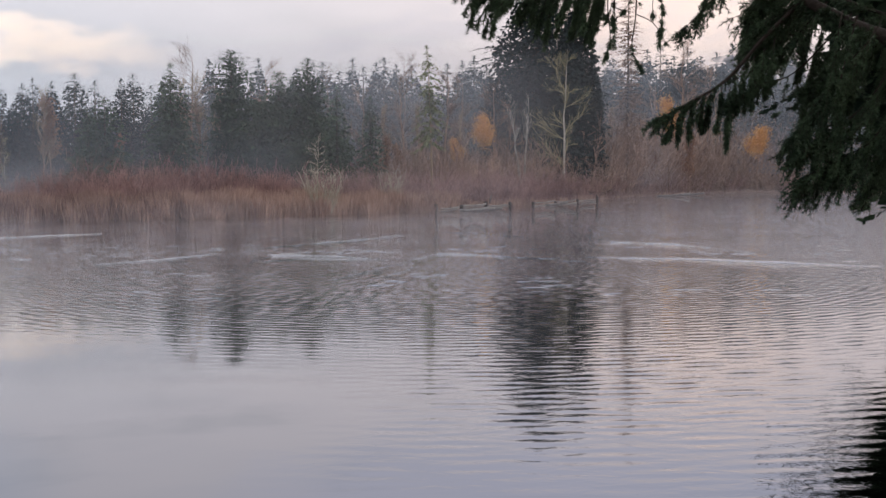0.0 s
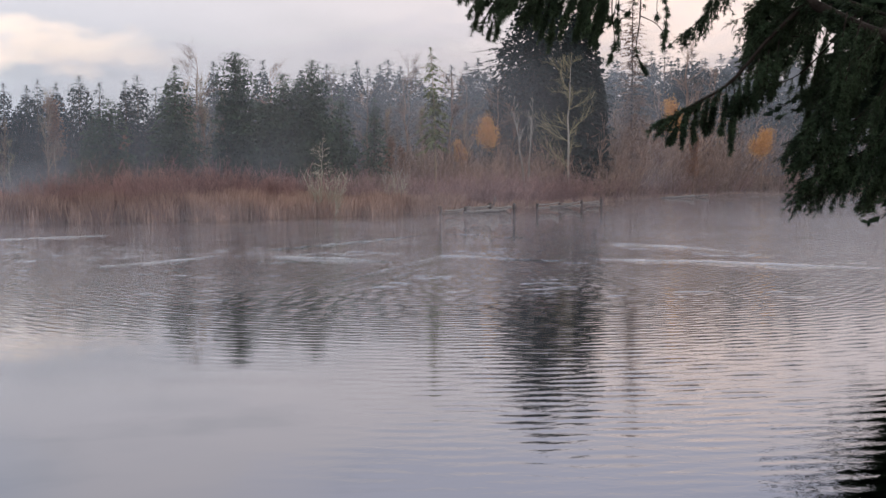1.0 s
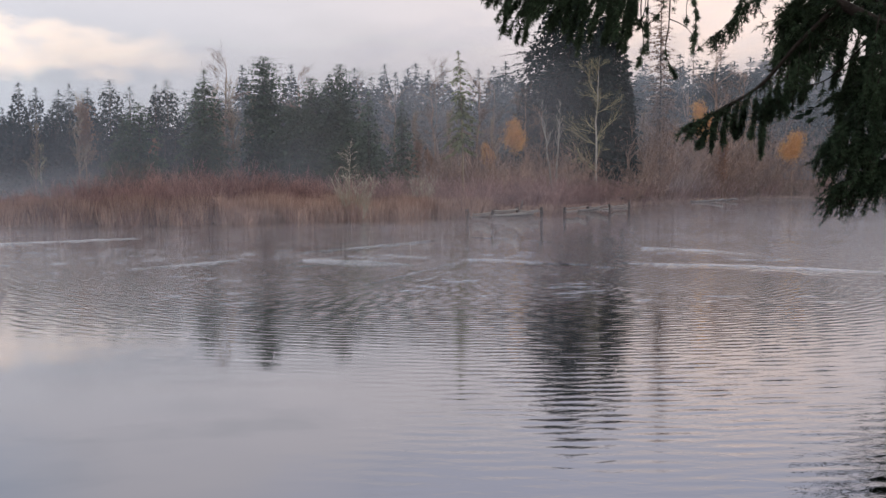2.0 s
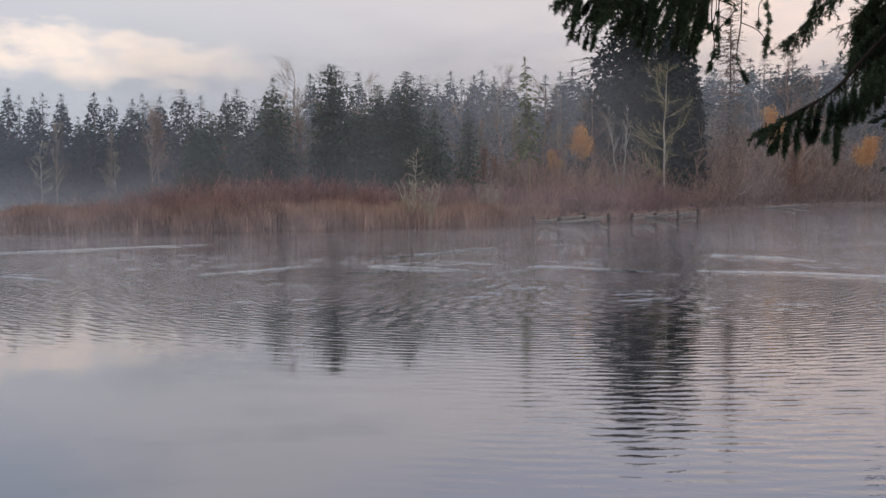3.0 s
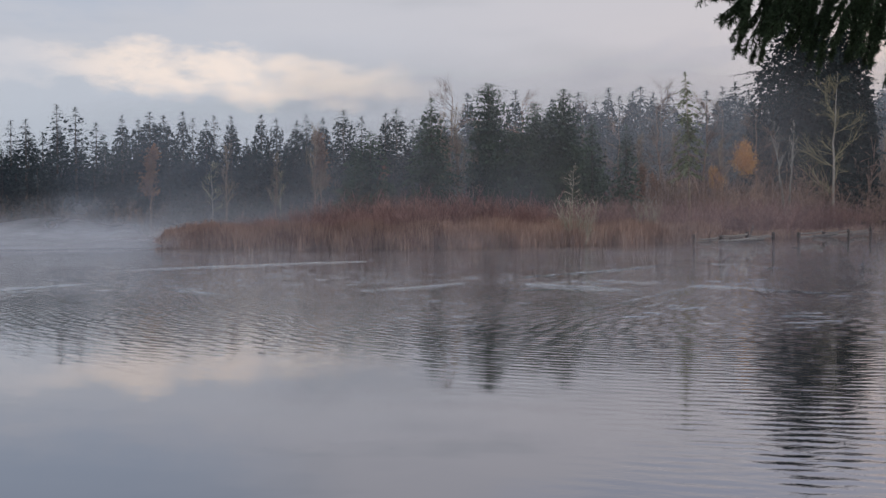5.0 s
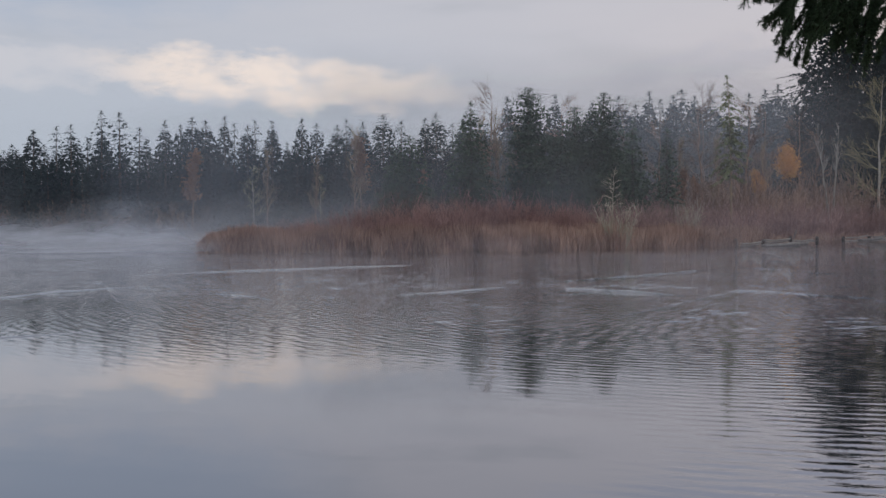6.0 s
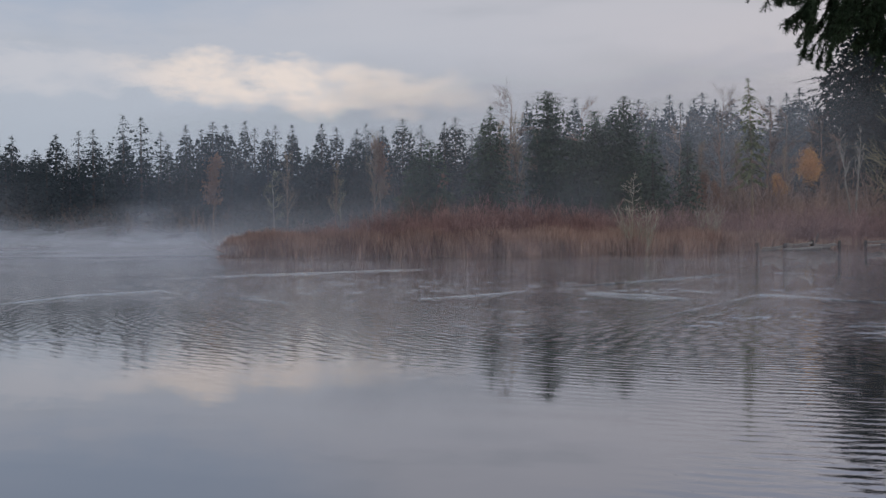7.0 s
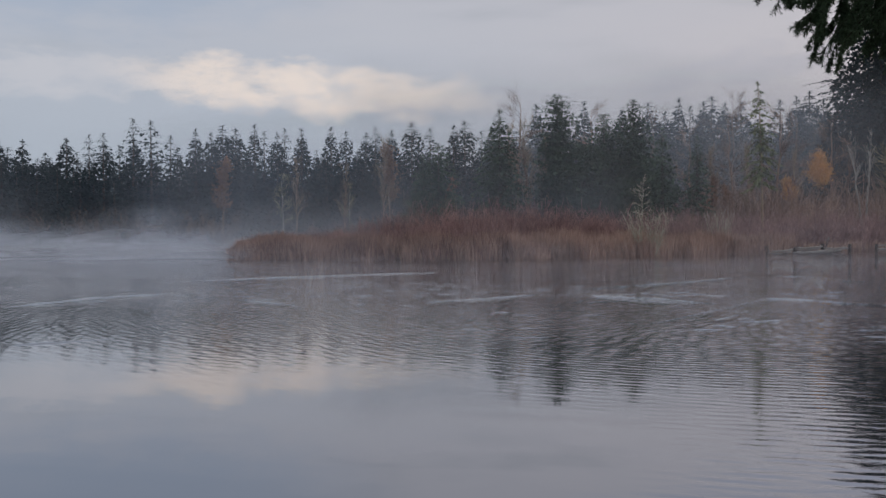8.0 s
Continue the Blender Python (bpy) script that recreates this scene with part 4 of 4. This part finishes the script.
fence = tagged(new("fence"), "old weathered rail fence standing in the shallows", "fence")
POSTS = [(-0.45, 104.5), (1.0, 110.0), (2.35, 115.5), (3.65, 122.5), (4.9, 130.0), (6.15, 139.0), (7.35, 148.5), (8.4, 160.0)]
tops = []
for k, (a, d) in enumerate(POSTS):
    p = at(a, 0, d)
    v, f = rough_beam(rnd.uniform(1.35, 1.75), 0.19, 0.17, 80 + k)
    ob = part("post", raw_mesh("post", v, f, M_POST, True), fence)
    ob.matrix_basis = Matrix.Translation((p.x, p.y, -0.9)) @ pose(0, 0, 0, 0, -90 + rnd.uniform(-7, 7), rnd.uniform(0, 360))
    tops.append(Vector((p.x, p.y, 0)))
for k, (p, q) in enumerate(zip(tops, tops[1:])):
    if k == 3:
        continue
    for z in ((0.12, 0.40) if k != 1 else (0.12, 0.34, 0.58)):
        d = q - p
        v, f = rough_beam(d.length * rnd.uniform(0.82, 1.0), 0.09, 0.09, 90 + k)
        ob = part("rail", raw_mesh("rail", v, f, M_WOOD, True), fence)
        ob.matrix_basis = Matrix.Translation((p.x, p.y, z + rnd.uniform(-.08, .08))) @ Matrix.Rotation(math.atan2(d.y, d.x), 4, "Z") @ Matrix.Rotation(rnd.uniform(-.012, .012), 4, "Y")


# driftwood and a leaning stake caught along the bank
LOGS = [(0.9, 107.0, 3.4, 12), (1.5, 109.0, 2.6, -18), (1.75, 109.6, 2.9, 8), (1.95, 111.5, 2.2, 30), (5.6, 135.0, 3.0, 10), (11.6, 222.0, 7.0, 6), (12.6, 240.0, 6.0, -14)]
for k, (a, d, length, turn) in enumerate(LOGS):
    p = at(a, 0, d)
    v, f = rough_beam(length, 0.13 + 0.012 * length, 0.12 + 0.012 * length, 130 + k)
    log = tagged(new("log", raw_mesh("log", v, f, M_WOOD, True)), "weathered grey log lying in the shallows by the bank", "log", group="driftwood along the bank")
    log.matrix_basis = Matrix.Translation((p.x, p.y, 0.06)) @ Matrix.Rotation(radians(turn), 4, "Z") @ Matrix.Rotation(radians(-4), 4, "Y")
p = at(2.25, 0, 113.5)
v, f = rough_beam(2.6, 0.06, 0.06, 140)
stake = tagged(new("stake", raw_mesh("stake", v, f, M_WOOD, True)), "thin pale stake leaning out of the shallows", "stake")
stake.matrix_basis = Matrix.Translation((p.x, p.y, -0.9)) @ Matrix.Rotation(radians(-72), 4, "Y")


# ------------------------------------------------------------------ the fir on the near bank, its boughs hanging over the view
def foliage(rng, base, d, length, needle=0.029, per_metre=430, width=0.0024):
    """Needles and twig stems for many sprigs: base points, directions, lengths."""
    n = len(base)
    counts = np.maximum(10, (length * per_metre).astype(int))
    idx = np.repeat(np.arange(n), counts)
    m = len(idx)
    f = rng.uniform(0.0, 1.0, m)
    D = unit(d)
    U = unit(np.cross(D, np.array([0.13, 0.21, 1.0])))
    V = np.cross(D, U)
    curve = 0.28 * length                                                 # sprigs bend down towards their tips
    c = base[idx] + D[idx] * (f * length[idx])[:, None]
    c[:, 2] -= curve[idx] * f ** 2 * 0.6
    th = rng.uniform(0, 6.283, m)
    rad = U[idx] * np.cos(th)[:, None] + V[idx] * np.sin(th)[:, None] * 0.75
    nd = unit(rad * 0.85 + D[idx] * 0.62 + rng.normal(0, 0.12, (m, 3)))
    ln = needle * (0.75 + 0.4 * rng.random(m)) * (1 - 0.3 * f ** 3)
    side = unit(np.cross(nd, rng.normal(0, 1, (m, 3)))) * width
    v = np.stack([c - side, c + side, c + nd * ln[:, None]], 1).reshape(-1, 3)
    t = (np.arange(m) * 3)[:, None] + np.arange(3)[None]
    e = base + D * length[:, None]
    e[:, 2] -= curve * 0.6
    mid = base + D * (length * 0.5)[:, None]
    mid[:, 2] -= curve * 0.15
    r = np.full((n, 1), 0.0022)
    stems = np.concatenate([np.concatenate([base, r, mid, r * 0.8], 1), np.concatenate([mid, r * 0.8, e, r * 0.5], 1)])
    return (v, t), stems


def spline(pts, n):
    pts = [Vector(p) for p in pts]
    ext = [pts[0] * 2 - pts[1]] + pts + [pts[-1] * 2 - pts[-2]]
    out = []
    for i in range(n):
        u = i / (n - 1) * (len(pts) - 1)
        k = min(int(u), len(pts) - 2)
        s = u - k
        a, b, c, d = ext[k:k + 4]
        out.append(0.5 * ((2 * b) + (c - a) * s + (2 * a - 5 * b + 4 * c - d) * s * s + (3 * b - a - 3 * c + d) * s ** 3))
    return out


fir = tagged(new("fir_tree"), "old fir on the near bank with long drooping boughs", "tree")
TRUNK = Vector((4.6, 5.0, 0))
tv, tf = path_tube([TRUNK + Vector((0.05 * math.sin(z), 0.04 * math.cos(1.7 * z), z)) for z in np.linspace(-1.6, 16, 14)], [0.34 - 0.018 * k for k in range(14)], 12)
part("trunk", raw_mesh("trunk", tv, tf, M_NEAR_BARK, True), fir)


def bough(seed, limb, r0, branches, leafy=34):
    """A limb with drooping side branches and hanging sprigs. Branch: points, first leafy fraction, sprig length, droop, density."""
    rng = np.random.default_rng(seed)
    pts = spline(limb, 16)
    v, f = path_tube(pts, [r0 * (1 - 0.8 * k / 15) + 0.004 for k in range(16)], 8)
    arm = part("limb", raw_mesh("limb", v, f, M_NEAR_BARK, True), fir)
    branches = branches + [(limb, 0.3, 0.15, 0.35, leafy)]
    needles, wood = [], []
    for line, first, size, droop, dens in branches:
        q = np.array([tuple(p) for p in spline(line, 18)])
        seg = np.linalg.norm(np.diff(q, axis=0), axis=1)
        total = seg.sum()
        rr = np.linspace(0.003 + 0.003 * total, 0.0015, 18)
        wood.append(np.concatenate([q[:-1], rr[:-1, None], q[1:], rr[1:, None]], 1))
        n = max(4, int(1.35 * total * dens * (1 - first)))
        u = first + (1 - first) * rng.uniform(0, 1, n) ** 0.9
        s = u * 17
        k = np.minimum(s.astype(int), 16)
        b = q[k] + (q[k + 1] - q[k]) * (s - k)[:, None]
        tan = unit(q[k + 1] - q[k])
        side = unit(np.cross(tan, np.array([0, 0, 1.0]))) * rng.choice([-1, 1], (n, 1))
        d = unit(tan * rng.uniform(0.25, 0.9, (n, 1)) + side * rng.uniform(0.1, 0.9, (n, 1)) * (1 - 0.5 * droop) + np.array([0, 0, -1.0]) * droop * rng.uniform(-0.1, 1.1, (n, 1)))
        ln = size * (1.1 - 0.55 * u) * rng.uniform(0.5, 1.25, n)
        tip = np.array([[*q[-1]]])
        b, d, ln = np.concatenate([b, tip]), np.concatenate([d, tan[-1:] * 0 + unit(q[-1] - q[-3])[None]]), np.append(ln, size * 0.5)
        nd, st = foliage(rng, b, d, ln)
        needles.append(nd), wood.append(st)
        # second-order sprigs off the longer ones
        far = np.where(ln > size * 0.55)[0]
        if len(far):
            g = np.repeat(far, 3)
            fr = rng.uniform(0.25, 0.85, len(g))
            b2 = b[g] + unit(d[g]) * (ln[g] * fr)[:, None]
            b2[:, 2] -= 0.28 * ln[g] * fr ** 2 * 0.6
            d2 = unit(unit(d[g]) + rng.normal(0, 0.55, (len(g), 3)) + np.array([0, 0, -0.3]) * droop)
            nd, st = foliage(rng, b2, d2, ln[g] * rng.uniform(0.3, 0.55, len(g)))
            needles.append(nd), wood.append(st)
    v, f = join(needles)
    part("needles", raw_mesh("needles", v, f, M_NEAR_FIR), arm)["kind"] = "stuff"
    v, f = tubes(np.concatenate(wood), 3)
    part("twig", raw_mesh("twig", v, f, M_NEAR_BARK), arm)["kind"] = "stuff"
    return arm


D6 = 6.0
# lower limb: rises outward from the trunk, its branches hang across the shore
bough(101, [TRUNK + Vector((0, 0, 3.1)), at(30, .088, 6.3), at(23.2, .124, D6), at(21.2, .139, D6), at(19.0, .162, D6), at(15.5, .195, 6.2), at(11.0, .22, 6.4)], 0.05, [
    ([at(19.0, .169, D6), at(17.0, .132, D6), at(15.1, .094, 5.95), at(13.2, .074, 5.9), at(11.6, .060, 5.9)], 0.5, 0.15, 0.9, 64),
    ([at(21.2, .148, D6), at(18.6, .100, D6), at(17.0, .090, 5.95), at(15.4, .076, 5.9)], 0.4, 0.16, 0.9, 64),
    ([at(19.4, .166, 6.1), at(17.6, .150, 6.1), at(15.9, .128, 6.1)], 0.1, 0.20, 0.5, 50),
    ([at(18.8, .170, 6.2), at(17.2, .162, 6.2), at(15.4, .150, 6.2)], 0.1, 0.18, 0.5, 40),
    ([at(20.0, .160, 6.1), at(18.2, .125, 6.1), at(16.4, .105, 6.1)], 0.2, 0.22, 0.7, 55),
    ([at(22.6, .135, D6), at(20.6, .095, 5.9), at(19.2, .060, 5.85), at(18.4, .040, 5.85)], 0.25, 0.26, 0.8, 70),
    ([at(23.8, .125, D6), at(22.2, .075, 5.9), at(20.4, .045, 5.85), at(18.9, .026, 5.85)], 0.25, 0.24, 0.8, 70),
    ([at(24.2, .12, D6), at(22.6, .045, 5.9), at(20.9, .022, 5.85), at(19.0, .004, 5.85)], 0.25, 0.26, 0.9, 75),
    ([at(24.6, .115, D6), at(23.0, .055, 5.9), at(21.4, .020, 5.9), at(19.6, -.004, 5.9)], 0.2, 0.24, 0.9, 70),
    ([at(25.5, .11, D6), at(24.3, .05, 6.0), at(22.8, .02, 6.0), at(21.9, -.005, 6.0)], 0.2, 0.24, 0.9, 60),
    ([at(16.2, .19, 6.2), at(14.6, .172, 6.1), at(13.4, .150, 6.1), at(12.6, .139, 6.1)], 0.1, 0.16, 0.9, 45),
    ([at(15.2, .195, 6.2), at(14.2, .180, 6.1), at(13.8, .155, 6.1)], 0.1, 0.14, 0.9, 40),
    ([at(23.5, .13, 6.1), at(22.0, .12, 6.2), at(20.4, .10, 6.2), at(18.9, .085, 6.2)], 0.1, 0.24, 0.7, 70),
])
# more of its side branches, filling the hanging mass
mass = []
mr = np.random.default_rng(9)
for k in range(16):
    a = mr.uniform(19.3, 26.0)
    top = float(np.interp(a, [17, 19, 23, 26], [.15, .165, .135, .115]))
    drop = mr.uniform(.05, .15) * float(np.interp(a, [17, 21, 25], [0.7, 1.0, 1.0]))
    dd = mr.uniform(5.8, 6.6)
    mass.append(([at(a, top, dd), at(a - mr.uniform(.6, 1.2), top - drop * .55, dd), at(a - mr.uniform(.8, 1.8), max(top - drop, .012), dd)], 0.1, 0.17, 1.4, 60))
# lighter, looser sprays between the limb and the tips
for k in range(20):
    a = mr.uniform(16.6, 20.6)
    top = mr.uniform(.13, .19)
    dd = mr.uniform(6.1, 6.8)
    run = mr.uniform(1.0, 2.4)
    mass.append(([at(a, top, dd), at(a - run * .5, top - mr.uniform(.0, .02), dd), at(a - run, top - mr.uniform(.015, .045), dd)], 0.05, 0.17, 0.6, 40))
bough(103, [TRUNK + Vector((0, 0, 3.3)), at(30, .10, 6.6), at(23.5, .14, 6.3), at(18.6, .18, 6.3)], 0.016, mass)
# upper limb: above the view, only its hanging sprays come down into it
# short tails hanging from the outstretched twig
tails = []
tr = np.random.default_rng(12)
for a, top, drop in ((12.4, .062, .018), (12.8, .066, .024), (13.4, .073, .028), (13.9, .079, .024), (14.3, .084, .034), (14.9, .088, .036), (15.3, .088, .056), (15.6, .096, .030), (16.0, .106, .040), (16.5, .115, .044), (17.0, .122, .036), (17.5, .130, .048)):
    dd = tr.uniform(5.85, 6.0)
    tails.append(([at(a, top, dd), at(a - .12, top - drop * .5, dd), at(a - tr.uniform(.1, .45), top - drop, dd)], 0.05, 0.075, 1.1, 95))
bough(104, [at(19.0, .165, D6), at(17.0, .132, D6), at(15.1, .094, 5.95), at(13.2, .074, 5.9), at(11.5, .058, 5.9)], 0.008, tails, 8)
hang = []
hr = np.random.default_rng(7)
for k in range(48):
    a = 0.4 + 8.0 * (k + hr.uniform(0, 1)) / 48
    low = np.interp(a, [.5, 1.6, 2.6, 3.2, 4.0, 5.5, 6.5, 7.6, 8.4], [.166, .152, .138, .150, .140, .138, .146, .138, .118]) + hr.uniform(-.012, .040)
    dd = hr.uniform(5.6, 6.5)
    hang.append(([at(a + hr.uniform(0.8, 2.0), max(.235, float(low) + .045), dd), at(a + hr.uniform(0.3, .9), float(low) * .45 + .12, dd), at(a, float(low) + .010, dd)], 0.1, hr.uniform(.07, .12), 1.9, 50))
for k in range(8):                                                    # thin, sparsely needled twigs
    a = hr.uniform(8.4, 12.6)
    low = hr.uniform(.105, .165)
    dd = hr.uniform(5.8, 6.3)
    lean = hr.uniform(-.6, 1.6)
    hang.append(([at(a + lean, hr.uniform(.225, .26), dd), at(a + lean * .55 + hr.uniform(-.3, .3), low + .055, dd), at(a + hr.uniform(-.2, .2), low + .02, dd), at(a + hr.uniform(-.3, .3), low, dd)], 0.6, 0.05, 1.2, 34))
    side = at(a + lean * .5, low + .05, dd)
    hang.append(([side, side + Vector((hr.uniform(-.12, .12), 0, -.05)), side + Vector((hr.uniform(-.2, .2), 0, -.16))], 0.6, 0.04, 1.2, 26))
bough(102, [TRUNK + Vector((0, 0, 5.4)), at(24, .30, 6.2), at(14, .275, D6), at(7, .255, D6), at(-1.0, .232, 6.1)], 0.07, hang + [
    ([at(6.0, .25, D6), at(2.5, .226, D6), at(-0.6, .218, D6)], 0.2, 0.2, 0.6, 60),
])

# a second fir further along the bank, its skirts reaching down to the water
SKIRT = ((0, 0.4), (0.1, 0.58), (0.3, 0.95), (0.5, 1.0), (0.7, 0.8), (0.9, 0.35), (1, 0.05))
stand(conifer("conifer", 19.0, 5.1, 15, M_BANK_FIR, 0.10, 60, 11, SKIRT, droop=0.35, ragged=0.25, twig=0.28, step=0.13, core=9.0, fan=0.03, label="bank fir with low skirts over the water"), 27.6, 27.0, copy=False)
